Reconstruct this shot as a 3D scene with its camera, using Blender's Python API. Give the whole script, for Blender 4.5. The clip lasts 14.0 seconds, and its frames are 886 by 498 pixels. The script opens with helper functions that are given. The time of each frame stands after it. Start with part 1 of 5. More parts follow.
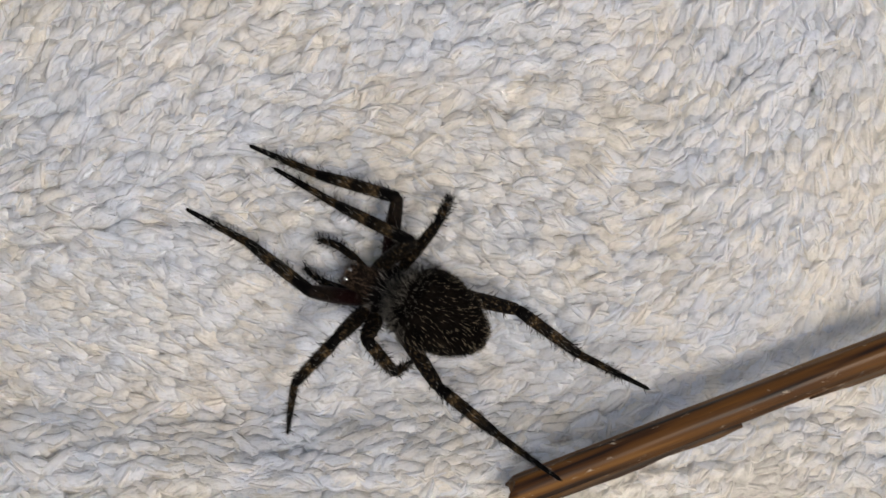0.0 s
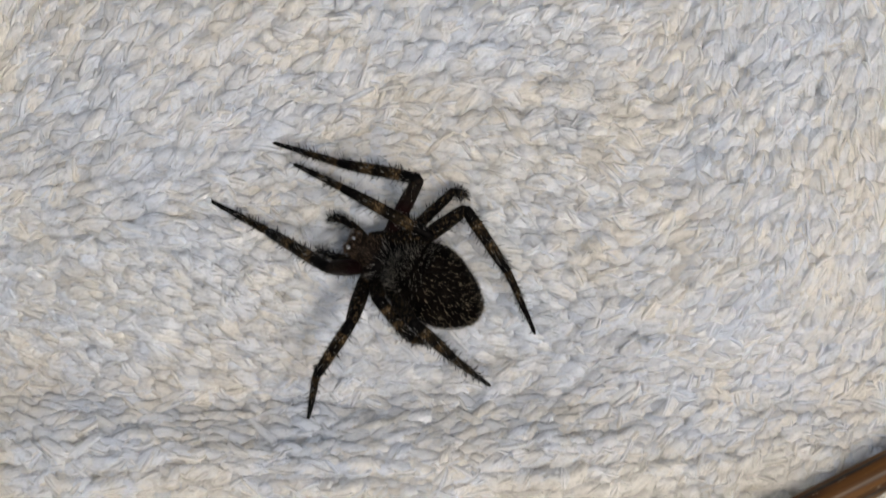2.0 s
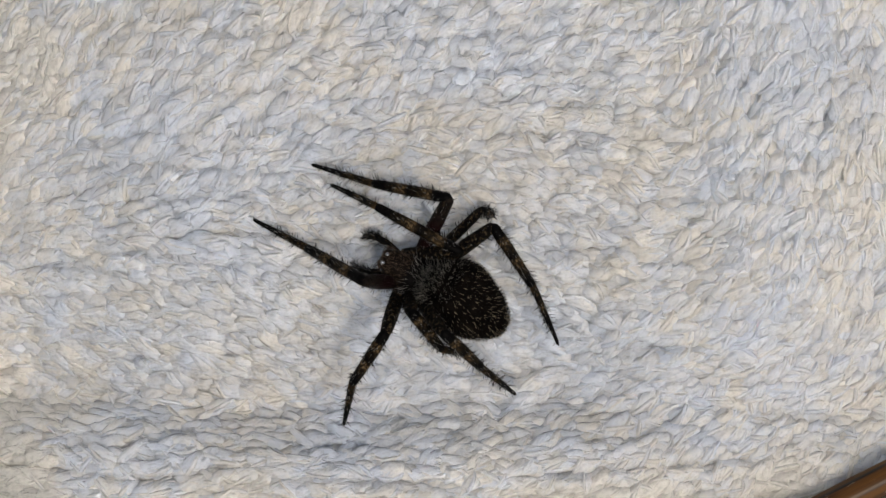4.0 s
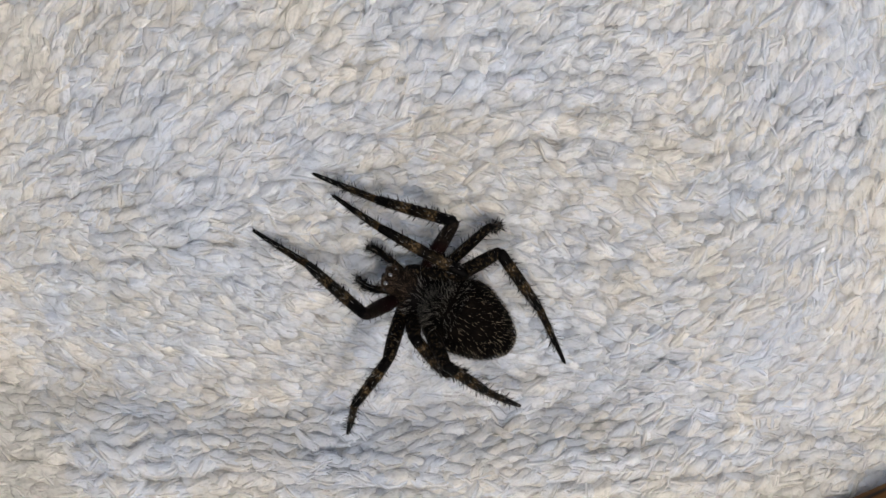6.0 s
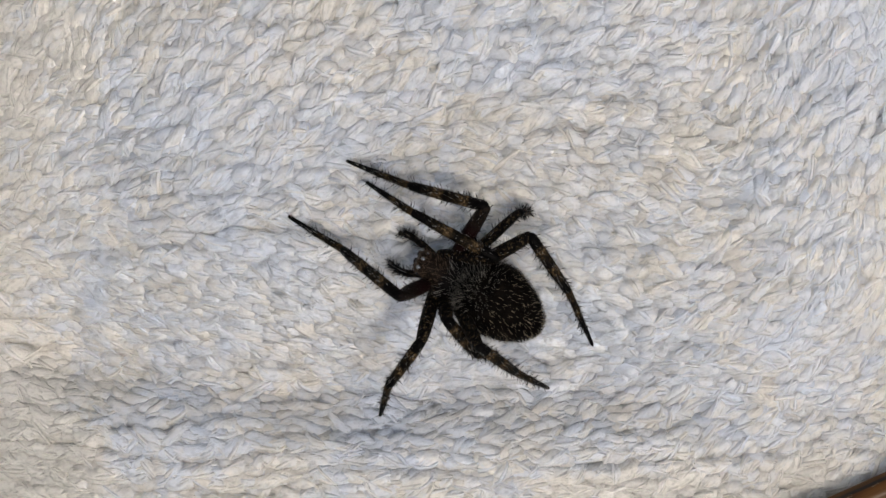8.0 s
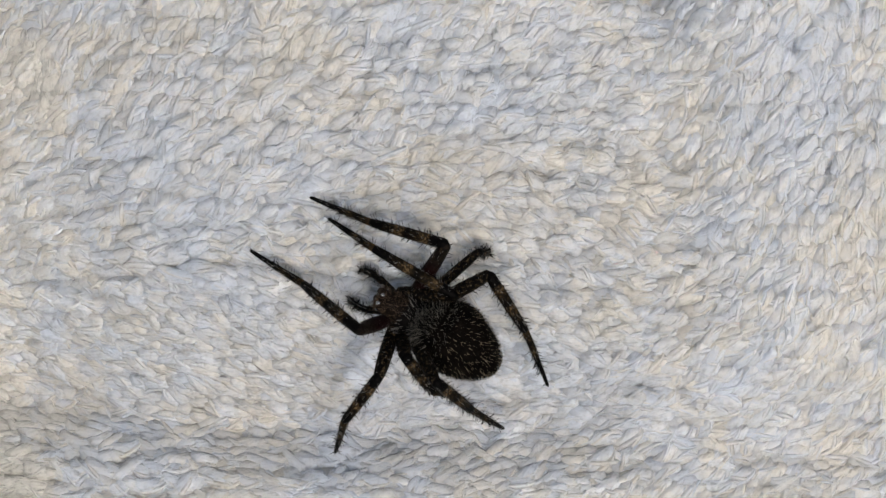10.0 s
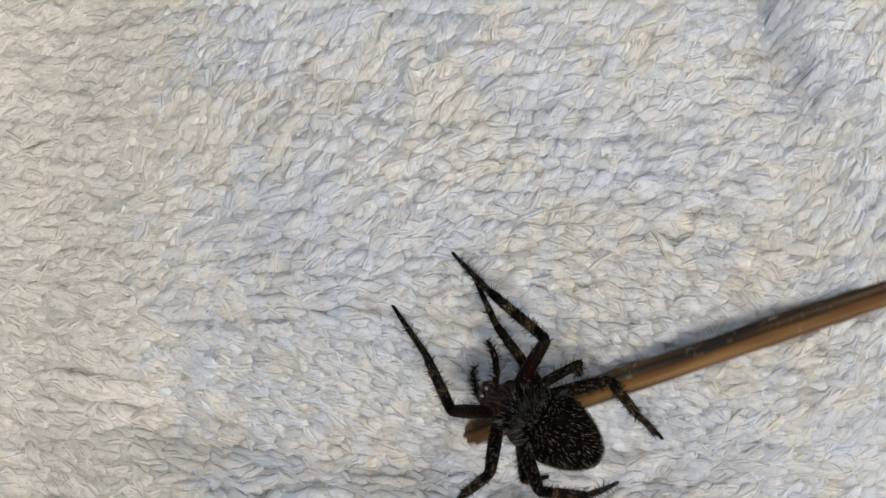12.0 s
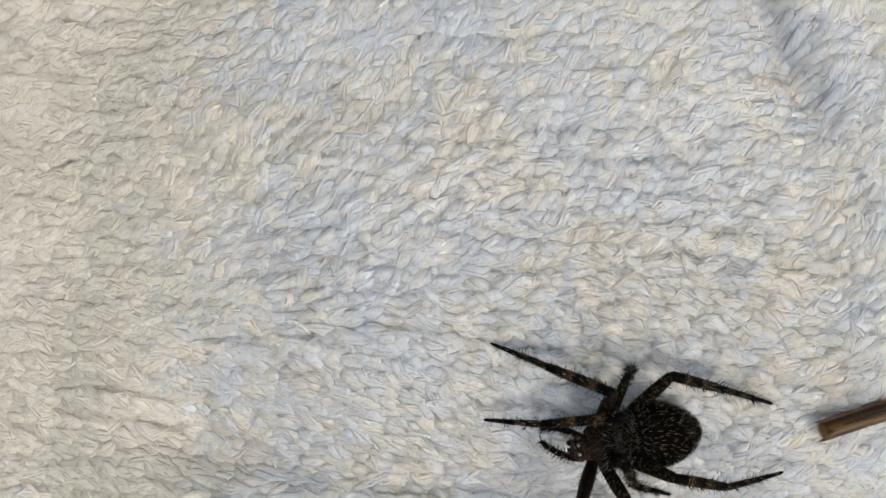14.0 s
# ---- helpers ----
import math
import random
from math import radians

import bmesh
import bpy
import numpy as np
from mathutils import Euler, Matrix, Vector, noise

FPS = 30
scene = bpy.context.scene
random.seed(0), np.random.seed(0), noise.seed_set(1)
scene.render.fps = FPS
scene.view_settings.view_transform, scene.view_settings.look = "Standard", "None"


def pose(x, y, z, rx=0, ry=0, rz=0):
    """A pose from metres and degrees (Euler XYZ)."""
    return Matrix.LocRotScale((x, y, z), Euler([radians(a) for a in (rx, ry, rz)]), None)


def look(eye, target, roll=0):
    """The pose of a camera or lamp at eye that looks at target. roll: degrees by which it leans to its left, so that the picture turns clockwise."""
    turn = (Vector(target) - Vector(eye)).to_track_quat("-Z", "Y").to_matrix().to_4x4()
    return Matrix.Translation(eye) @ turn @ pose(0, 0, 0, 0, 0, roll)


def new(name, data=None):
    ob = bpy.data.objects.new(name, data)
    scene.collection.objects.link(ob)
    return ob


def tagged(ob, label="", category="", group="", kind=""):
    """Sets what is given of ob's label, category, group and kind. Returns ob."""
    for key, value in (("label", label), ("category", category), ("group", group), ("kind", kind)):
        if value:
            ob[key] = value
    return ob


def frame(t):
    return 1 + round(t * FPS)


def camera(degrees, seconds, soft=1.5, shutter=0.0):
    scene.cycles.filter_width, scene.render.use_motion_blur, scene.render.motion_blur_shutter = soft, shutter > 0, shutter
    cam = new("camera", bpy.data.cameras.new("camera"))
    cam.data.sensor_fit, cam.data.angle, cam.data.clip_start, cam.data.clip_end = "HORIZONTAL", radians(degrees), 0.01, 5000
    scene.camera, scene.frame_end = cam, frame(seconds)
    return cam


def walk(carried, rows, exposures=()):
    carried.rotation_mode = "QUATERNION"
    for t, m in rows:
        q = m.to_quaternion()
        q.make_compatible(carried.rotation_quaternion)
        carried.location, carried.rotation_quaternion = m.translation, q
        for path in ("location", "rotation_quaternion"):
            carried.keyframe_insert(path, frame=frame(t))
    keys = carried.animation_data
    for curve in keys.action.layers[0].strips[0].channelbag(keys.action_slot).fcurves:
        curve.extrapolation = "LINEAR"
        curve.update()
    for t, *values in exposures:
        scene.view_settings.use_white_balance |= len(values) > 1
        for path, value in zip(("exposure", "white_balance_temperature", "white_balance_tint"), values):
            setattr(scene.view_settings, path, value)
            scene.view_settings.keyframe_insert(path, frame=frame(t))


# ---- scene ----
MM = 0.001

# ---- camera and its walk ----
cam = camera(42.04, 14.0, soft=1.35, shutter=0.35)
walk(cam, [
    (0.0, pose(-0.00001, -0.01309, 0.08322, 0.10, -3.23, -0.80)),
    (0.2, pose(0.00091, -0.01362, 0.08405, 0.20, -3.12, -0.77)),
    (0.5, pose(0.00060, -0.01282, 0.08529, 0.36, -2.96, -0.73)),
    (1.0, pose(0.00013, -0.01301, 0.08817, 1.26, -2.59, -0.64)),
    (1.2, pose(0.00080, -0.01229, 0.08750, 1.42, -2.52, -0.58)),
    (1.5, pose(0.00181, -0.01250, 0.08648, 1.66, -2.41, -0.50)),
    (1.7, pose(0.00456, -0.01349, 0.08215, 1.08, -2.00, -0.70)),
    (1.8, pose(0.00152, -0.01326, 0.08338, 1.37, -1.95, -0.60)),
    (2.0, pose(0.00079, -0.01636, 0.08583, 1.95, -1.83, -0.40)),
    (2.2, pose(0.00221, -0.01776, 0.08779, 2.29, -1.91, -0.40)),
    (2.5, pose(0.00031, -0.01913, 0.09072, 2.79, -2.03, -0.39)),
    (3.0, pose(-0.00159, -0.01920, 0.09214, 3.46, -1.30, -0.36)),
    (3.5, pose(-0.00099, -0.01853, 0.09097, 4.12, -1.12, -0.36)),
    (3.7, pose(-0.00076, -0.01812, 0.09101, 4.02, -1.12, -0.36)),
    (5.8, pose(0.00117, -0.00144, 0.08637, -7.37, 0.18, 0.27)),
    (6.0, pose(0.00141, 0.00111, 0.08703, -8.09, 0.38, 0.27)),
    (6.2, pose(0.00250, 0.00113, 0.08766, -8.51, 0.43, 0.24)),
    (6.5, pose(0.00213, 0.00212, 0.08860, -9.15, 0.50, 0.19)),
    (7.0, pose(0.00239, 0.00124, 0.09006, -8.93, 0.67, 0.07)),
    (7.2, pose(0.00122, 0.00185, 0.09004, -8.79, 0.64, 0.04)),
    (7.5, pose(0.00000, 0.00000, 0.09000, -8.58, 0.60, 0.00)),
    (8.0, pose(-0.00070, -0.00048, 0.08952, -7.60, 0.52, 0.15)),
    (8.2, pose(-0.00019, -0.00039, 0.08938, -7.15, 0.29, 0.32)),
    (10.3, pose(-0.00137, -0.00330, 0.09211, -3.32, -1.53, 2.09)),
    (10.5, pose(-0.00477, -0.00272, 0.09330, -3.02, -0.83, 2.24)),
    (11.0, pose(-0.00658, -0.00327, 0.09424, -3.07, -0.71, 2.80)),
    (11.5, pose(-0.00892, -0.00020, 0.09600, -3.29, -0.22, 3.50)),
    (12.0, pose(-0.00929, -0.00112, 0.09654, -2.47, 0.49, 3.84)),
    (12.5, pose(-0.01019, -0.00204, 0.09729, -1.65, 0.31, 4.13)),
    (13.0, pose(-0.01035, -0.00192, 0.09730, -1.50, 0.16, 4.31)),
    (13.5, pose(-0.01142, -0.00313, 0.09732, -0.63, 0.02, 4.37)),
    (14.0, pose(-0.01250, -0.00428, 0.09798, 0.14, -0.19, 4.15)),
], exposures=[(0.0, -0.07, 7680, 11), (1.0, -0.11, 7580, 9), (3.2, -0.15, 7420, 9), (6.0, -0.10, 7320, 10), (8.2, -0.08, 7330, 10), (10.5, -0.11, 7310, 8), (14.0, -0.09, 7490, 6)])

# ---- world and sun ----
world = bpy.data.worlds.new("sky")
scene.world = world
world.use_nodes = True
wt = world.node_tree
wt.nodes.clear()
sky = wt.nodes.new("ShaderNodeTexSky")
sky.sky_type = "NISHITA"
sky.sun_disc = False
sky.sun_elevation = radians(67)
sky.sun_rotation = radians(137)
sky.dust_density = 1.6
sky.air_density = 1.0
sky.ozone_density = 0.4
bg = wt.nodes.new("ShaderNodeBackground")
bg.inputs["Strength"].default_value = 0.119
wo = wt.nodes.new("ShaderNodeOutputWorld")
haze = wt.nodes.new("ShaderNodeHueSaturation")
haze.inputs["Saturation"].default_value = 0.68
wt.links.new(sky.outputs[0], haze.inputs["Color"])
wt.links.new(haze.outputs[0], bg.inputs[0])
wt.links.new(bg.outputs[0], wo.inputs[0])

sun = new("sun", bpy.data.lights.new("sun", "SUN"))
sun.data.energy = 1.33
sun.data.angle = radians(19)
sun.data.color = (1.0, 0.97, 0.94)
sun.matrix_world = look((0.27, -0.29, 0.92), (0, 0, 0))


# ---- materials ----
def material(name):
    m = bpy.data.materials.new(name)
    m.use_nodes = True
    nt = m.node_tree
    return m, nt, nt.nodes["Principled BSDF"]


def node(nt, kind, **values):
    n = nt.nodes.new(kind)
    for key, value in values.items():
        n.inputs[key.replace("_", " ")].default_value = value
    return n


def ramp(nt, source, stops):
    n = nt.nodes.new("ShaderNodeValToRGB")
    els = n.color_ramp.elements
    while len(els) < len(stops):
        els.new(0.5)
    for el, (at, col) in zip(els, stops):
        el.position, el.color = at, (*col, 1)
    nt.links.new(source, n.inputs[0])
    return n


def mix(nt, fac, a, b, blend="MIX"):
    n = nt.nodes.new("ShaderNodeMix")
    n.data_type, n.blend_type = "RGBA", blend
    for socket, value in ((n.inputs[0], fac), (n.inputs[6], a), (n.inputs[7], b)):
        if isinstance(value, (int, float)):
            socket.default_value = value
        elif isinstance(value, tuple):
            socket.default_value = (*value, 1)
        else:
            nt.links.new(value, socket)
    return n.outputs[2]


def bump(nt, bsdf, height, strength, distance):
    n = node(nt, "ShaderNodeBump", Strength=strength, Distance=distance)
    nt.links.new(height, n.inputs["Height"])
    nt.links.new(n.outputs[0], bsdf.inputs["Normal"])


def coords(nt, kind="Object"):
    return nt.nodes.new("ShaderNodeTexCoord").outputs[kind]


def noise_of(nt, where, scale, detail=3.0, rough=0.55):
    n = node(nt, "ShaderNodeTexNoise", Scale=scale, Detail=detail, Roughness=rough)
    nt.links.new(where, n.inputs["Vector"])
    return n.outputs["Fac"]


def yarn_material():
    """White cotton yarn: bluish and cream tints, fine twisted fibres."""
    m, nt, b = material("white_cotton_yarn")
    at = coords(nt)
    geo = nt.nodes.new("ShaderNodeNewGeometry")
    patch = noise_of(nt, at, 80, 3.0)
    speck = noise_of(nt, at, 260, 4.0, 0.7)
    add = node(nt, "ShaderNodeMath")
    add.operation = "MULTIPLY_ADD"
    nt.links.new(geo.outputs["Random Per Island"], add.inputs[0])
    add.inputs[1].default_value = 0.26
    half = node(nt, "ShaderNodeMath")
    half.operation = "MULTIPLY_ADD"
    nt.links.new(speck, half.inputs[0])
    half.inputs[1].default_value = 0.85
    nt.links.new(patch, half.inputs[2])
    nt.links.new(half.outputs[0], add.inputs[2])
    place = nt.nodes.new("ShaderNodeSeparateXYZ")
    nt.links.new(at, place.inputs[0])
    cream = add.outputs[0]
    # creamier towards -y; towards -x darker too, edge shade put into the colour
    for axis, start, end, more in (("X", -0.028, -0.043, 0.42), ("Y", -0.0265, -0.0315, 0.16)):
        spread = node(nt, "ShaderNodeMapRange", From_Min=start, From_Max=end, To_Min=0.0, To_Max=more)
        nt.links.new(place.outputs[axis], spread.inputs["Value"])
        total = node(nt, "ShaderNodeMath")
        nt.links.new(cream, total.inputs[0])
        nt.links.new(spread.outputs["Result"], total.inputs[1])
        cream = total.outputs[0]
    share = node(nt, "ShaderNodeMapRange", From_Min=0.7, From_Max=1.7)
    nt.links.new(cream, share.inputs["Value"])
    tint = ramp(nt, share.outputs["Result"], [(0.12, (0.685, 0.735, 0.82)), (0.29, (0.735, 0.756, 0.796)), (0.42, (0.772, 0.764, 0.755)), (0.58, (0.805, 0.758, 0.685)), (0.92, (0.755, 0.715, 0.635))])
    uv = coords(nt, "UV")
    fibre = noise_of(nt, at, 5200, 3.0, 0.7)
    along = node(nt, "ShaderNodeMapping")
    along.inputs["Scale"].default_value = (3.0, 10, 1)
    nt.links.new(uv, along.inputs["Vector"])
    strands = noise_of(nt, along.outputs[0], 1.0, 2.0, 0.55)
    # shade of slits between strands, with fine mottling, put into the colour
    slit_shade = mix(nt, 0.5, strands, noise_of(nt, at, 2600, 3.0, 0.65))
    col = mix(nt, 0.5, tint.outputs[0], ramp(nt, slit_shade, [(0.36, (0.50, 0.50, 0.50)), (0.50, (0.92, 0.92, 0.91)), (0.60, (1.0, 1.0, 1.0))]).outputs[0], "MULTIPLY")
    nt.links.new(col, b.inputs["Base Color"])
    b.inputs["Roughness"].default_value = 0.25
    b.inputs["Specular IOR Level"].default_value = 0.8
    b.inputs["Coat Weight"].default_value = 0.55
    b.inputs["Coat Roughness"].default_value = 0.2
    b.subsurface_method = "BURLEY"
    b.inputs["Subsurface Weight"].default_value = 0.7
    b.inputs["Subsurface Radius"].default_value = (1.0, 0.96, 0.92)
    b.inputs["Subsurface Scale"].default_value = 0.0013
    h = mix(nt, 0.35, strands, fibre)
    bump(nt, b, h, 0.85, 0.00034)
    sheen = node(nt, "ShaderNodeBump")
    sheen.inputs["Strength"].default_value = 0.4
    sheen.inputs["Distance"].default_value = 0.00022
    nt.links.new(strands, sheen.inputs["Height"])
    nt.links.new(sheen.outputs[0], b.inputs["Coat Normal"])
    return m


def cloth_material():
    m, nt, b = material("cotton_ground_weave")
    at = coords(nt)
    col = ramp(nt, noise_of(nt, at, 900), [(0.3, (0.66, 0.65, 0.63)), (0.7, (0.80, 0.79, 0.77))])
    nt.links.new(col.outputs[0], b.inputs["Base Color"])
    b.inputs["Roughness"].default_value = 0.9
    bump(nt, b, noise_of(nt, at, 2500), 0.5, 0.0002)
    return m


def ground_material():
    m, nt, b = material("grey_concrete")
    at = coords(nt)
    col = ramp(nt, noise_of(nt, at, 6, 6), [(0.3, (0.26, 0.25, 0.23)), (0.7, (0.38, 0.37, 0.35))])
    nt.links.new(col.outputs[0], b.inputs["Base Color"])
    b.inputs["Roughness"].default_value = 0.9
    bump(nt, b, noise_of(nt, at, 180, 5), 0.4, 0.002)
    return m


def chitin(name, stops, scale, rough=0.5, red=None, back=None, spec=0.045):
    """Dark shell with mottling; red: a dark red stretch along the part."""
    m, nt, b = material(name)
    at = coords(nt)
    col = ramp(nt, noise_of(nt, at, scale, 4.0, 0.65), stops).outputs[0]
    if red:
        u = nt.nodes.new("ShaderNodeSeparateXYZ")
        nt.links.new(coords(nt, "UV"), u.inputs[0])
        where = ramp(nt, u.outputs[0], [(0.12, (0, 0, 0)), (0.3, (1, 1, 1)), (0.55, (1, 1, 1)), (0.72, (0, 0, 0))])
        col = mix(nt, where.outputs[0], col, red)
    if back:
        x = nt.nodes.new("ShaderNodeSeparateXYZ")
        nt.links.new(at, x.inputs[0])
        scaled = node(nt, "ShaderNodeMath")
        scaled.operation = "MULTIPLY"
        nt.links.new(x.outputs[0], scaled.inputs[0])
        scaled.inputs[1].default_value = 300
        where = ramp(nt, scaled.outputs[0], [(0.18, (1, 1, 1)), (0.42, (0, 0, 0))])
        col = mix(nt, where.outputs[0], col, back)
    nt.links.new(col, b.inputs["Base Color"])
    b.inputs["Roughness"].default_value = rough
    b.inputs["Specular IOR Level"].default_value = spec
    bump(nt, b, noise_of(nt, at, scale * 3, 3), 0.6, 0.0001)
    return m


def banded(name, bands):
    """Leg shell with pale rings along its length (u of the UV map)."""
    m, nt, b = material(name)
    at = coords(nt)
    u = nt.nodes.new("ShaderNodeSeparateXYZ")
    nt.links.new(coords(nt, "UV"), u.inputs[0])
    ring = ramp(nt, u.outputs[0], bands).outputs[0]
    speck = ramp(nt, noise_of(nt, at, 4600, 4, 0.7), [(0.49, (0.02, 0.02, 0.02)), (0.62, (1, 1, 1))]).outputs[0]
    col = mix(nt, 0.9, ring, speck, "MULTIPLY")
    nt.links.new(col, b.inputs["Base Color"])
    b.inputs["Roughness"].default_value = 0.5
    b.inputs["Specular IOR Level"].default_value = 0.06
    bump(nt, b, noise_of(nt, at, 6000, 3), 0.4, 0.00006)
    return m


def plain(name, col, rough, spec=0.4):
    m, nt, b = material(name)
    c = ramp(nt, noise_of(nt, coords(nt), 3000), [(0.3, tuple(v * 0.75 for v in col)), (0.7, tuple(min(1, v * 1.2) for v in col))])
    nt.links.new(c.outputs[0], b.inputs["Base Color"])
    b.inputs["Roughness"].default_value = rough
    b.inputs["Specular IOR Level"].default_value = spec
    return m


def wood_material(name, stops, scuffs, rough):
    """A face of the stem: grain drawn out along x, pale scuffs."""
    m, nt, b = material(name)
    at = coords(nt)
    stretch = node(nt, "ShaderNodeMapping")
    stretch.inputs["Scale"].default_value = (0.05, 1, 1)
    nt.links.new(at, stretch.inputs["Vector"])
    g = noise_of(nt, stretch.outputs[0], 1300, 3, 0.5)
    grain = ramp(nt, g, stops).outputs[0]
    lon = node(nt, "ShaderNodeMapping")
    lon.inputs["Scale"].default_value = (0.4, 1, 1)
    nt.links.new(at, lon.inputs["Vector"])
    scuff = ramp(nt, noise_of(nt, lon.outputs[0], 1500, 5, 0.75), [(scuffs, (0, 0, 0)), (scuffs + 0.07, (1, 1, 1))]).outputs[0]
    col = mix(nt, scuff, grain, (0.46, 0.38, 0.29))
    nt.links.new(col, b.inputs["Base Color"])
    b.inputs["Roughness"].default_value = rough
    b.inputs["Specular IOR Level"].default_value = 0.3
    bump(nt, b, g, 0.35, 0.00010)
    return m


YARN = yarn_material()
WEAVE = cloth_material()
GROUND = ground_material()
ABDOMEN = chitin("abdomen_skin", [(0.35, (0.0015, 0.0012, 0.001)), (0.62, (0.006, 0.0045, 0.0035)), (0.85, (0.02, 0.015, 0.010))], 900, 0.75, spec=0.03)
CARAPACE = chitin("carapace", [(0.3, (0.005, 0.004, 0.003)), (0.55, (0.013, 0.0085, 0.0065)), (0.75, (0.045, 0.031, 0.022))], 1100, 0.5, back=(0.003, 0.0025, 0.0025))
BLACK = chitin("black_shell", [(0.3, (0.0018, 0.0018, 0.0022)), (0.7, (0.006, 0.005, 0.005))], 1300, 0.32)
FEMUR = chitin("femur_shell", [(0.35, (0.0022, 0.002, 0.002)), (0.62, (0.016, 0.011, 0.008)), (0.8, (0.09, 0.06, 0.03))], 3600, 0.42, red=(0.010, 0.003, 0.0032))
REDF = chitin("reddish_femur_shell", [(0.35, (0.0022, 0.002, 0.002)), (0.62, (0.014, 0.009, 0.007)), (0.8, (0.07, 0.045, 0.022))], 3600, 0.42, red=(0.009, 0.003, 0.0032))
DARKF = chitin("dark_femur_shell", [(0.42, (0.0018, 0.0018, 0.0018)), (0.54, (0.006, 0.0045, 0.0036)), (0.65, (0.085, 0.06, 0.033))], 4200, 0.5)
DK, TAN = (0.004, 0.003, 0.0025), (0.25, 0.165, 0.085)
TIBIA = banded("tibia_shell", [(0.0, DK), (0.20, DK), (0.27, TAN), (0.36, (0.06, 0.04, 0.02)), (0.50, DK), (0.58, TAN), (0.68, (0.05, 0.035, 0.02)), (0.82, DK)])
FOOT = banded("metatarsus_shell", [(0.0, TAN), (0.10, (0.12, 0.08, 0.04)), (0.22, DK), (0.36, (0.10, 0.07, 0.035)), (0.5, DK), (1.0, (0.006, 0.005, 0.004))])
BRISTLE = plain("black_bristle", (0.002, 0.0017, 0.0016), 0.55, 0.045)
PALE = plain("pale_hair", (0.27, 0.26, 0.25), 0.4, 0.4)
TAWNY = plain("tawny_hair", (0.25, 0.235, 0.21), 0.4, 0.35)
STRAW = plain("straw_hair", (0.34, 0.28, 0.20), 0.45, 0.25)
BROWN = plain("brown_hair", (0.13, 0.085, 0.055), 0.5, 0.25)
EYE = plain("glossy_eye", (0.006, 0.005, 0.006), 0.16, 1.0)
EYE.node_tree.nodes["Principled BSDF"].inputs["IOR"].default_value = 3.0
WOOD = wood_material("brown_stem", [(0.33, (0.012, 0.004, 0.001)), (0.42, (0.075, 0.028, 0.005)), (0.56, (0.14, 0.056, 0.009)), (0.70, (0.24, 0.11, 0.025))], 0.62, 0.38)
SPLIT = wood_material("tan_split_face", [(0.32, (0.03, 0.012, 0.004)), (0.43, (0.11, 0.048, 0.014)), (0.56, (0.165, 0.072, 0.016)), (0.7, (0.27, 0.14, 0.045))], 0.64, 0.45)
BARK = wood_material("dark_bark", [(0.33, (0.012, 0.007, 0.004)), (0.46, (0.05, 0.025, 0.010)), (0.58, (0.12, 0.062, 0.022)), (0.72, (0.24, 0.16, 0.10))], 0.60, 0.5)
CORE = plain("pale_broken_wood", (0.17, 0.085, 0.035), 0.8)


# ---- builders ----
def mesh_of(name, verts, faces, uvs=None):
    me = bpy.data.meshes.new(name)
    me.from_pydata([tuple(v) for v in verts], [], faces)
    if uvs is not None:
        layer = me.uv_layers.new(name="UVMap")
        idx = np.empty(len(me.loops), dtype=np.int32)
        me.loops.foreach_get("vertex_index", idx)
        layer.data.foreach_set("uv", np.asarray(uvs, dtype=np.float32)[idx].ravel())
    me.polygons.foreach_set("use_smooth", [True] * len(me.polygons))
    me.update()
    return me


class Solid:
    """Vertices, faces, their material numbers and UVs of one mesh, in millimetres."""

    def __init__(self):
        self.v, self.f, self.m, self.uv = [], [], [], []

    def loft(self, rings, slot=0, closed=True):
        """rings: lists of points of equal length; u runs along, v around."""
        start, n = len(self.v), len(rings[0])
        for i, ring in enumerate(rings):
            for j, p in enumerate(ring):
                self.v.append(p)
                self.uv.append((i / (len(rings) - 1), j / n))
        for i in range(len(rings) - 1):
            for j in range(n):
                a, b = start + i * n + j, start + i * n + (j + 1) % n
                self.f.append((a, b, b + n, a + n))
                self.m.append(slot)
        if closed:
            for i, turn in ((0, -1), (len(rings) - 1, 1)):
                self.f.append(tuple(start + i * n + j for j in range(n))[::turn])
                self.m.append(slot)

    def hair(self, root, way, length, radius, slot, bend=(0, 0, 0)):
        """One tapered hair of two joints."""
        way = Vector(way).normalized()
        side = way.orthogonal().normalized()
        other = way.cross(side)
        root = Vector(root)
        mid = root + way * length * 0.55
        tip = root + way * length + Vector(bend) * length
        start = len(self.v)
        for c, r in ((root, radius), (mid, radius * 0.75)):
            for k in range(3):
                a = k * 2.0944
                self.v.append(c + side * r * math.cos(a) + other * r * math.sin(a))
                self.uv.append((0.5, 0.5))
        self.v.append(tip)
        self.uv.append((0.5, 0.5))
        for k in range(3):
            a, b = start + k, start + (k + 1) % 3
            self.f.append((a, b, b + 3, a + 3))
            self.f.append((a + 3, b + 3, start + 6))
            self.m += [slot, slot]

    def data(self, name, materials):
        me = mesh_of(name, [Vector(p) * MM for p in self.v], self.f, self.uv)
        for m in materials:
            me.materials.append(m)
        me.polygons.foreach_set("material_index", self.m)
        return me


def part(name, solid, materials, parent, label=""):
    ob = new(name, solid.data(name, materials))
    ob.parent = parent
    return tagged(ob, label)


def ellipse(x, y, z, w, up, down, n=20, squash=1.0):
    """A ring across x: half width w, heights up and down."""
    pts = []
    for j in range(n):
        a = 2 * math.pi * j / n
        s, c = math.sin(a), math.cos(a)
        pts.append(Vector((x, y + w * c * (abs(c) ** (squash - 1) if squash != 1 else 1), z + (up if s > 0 else down) * s)))
    return pts


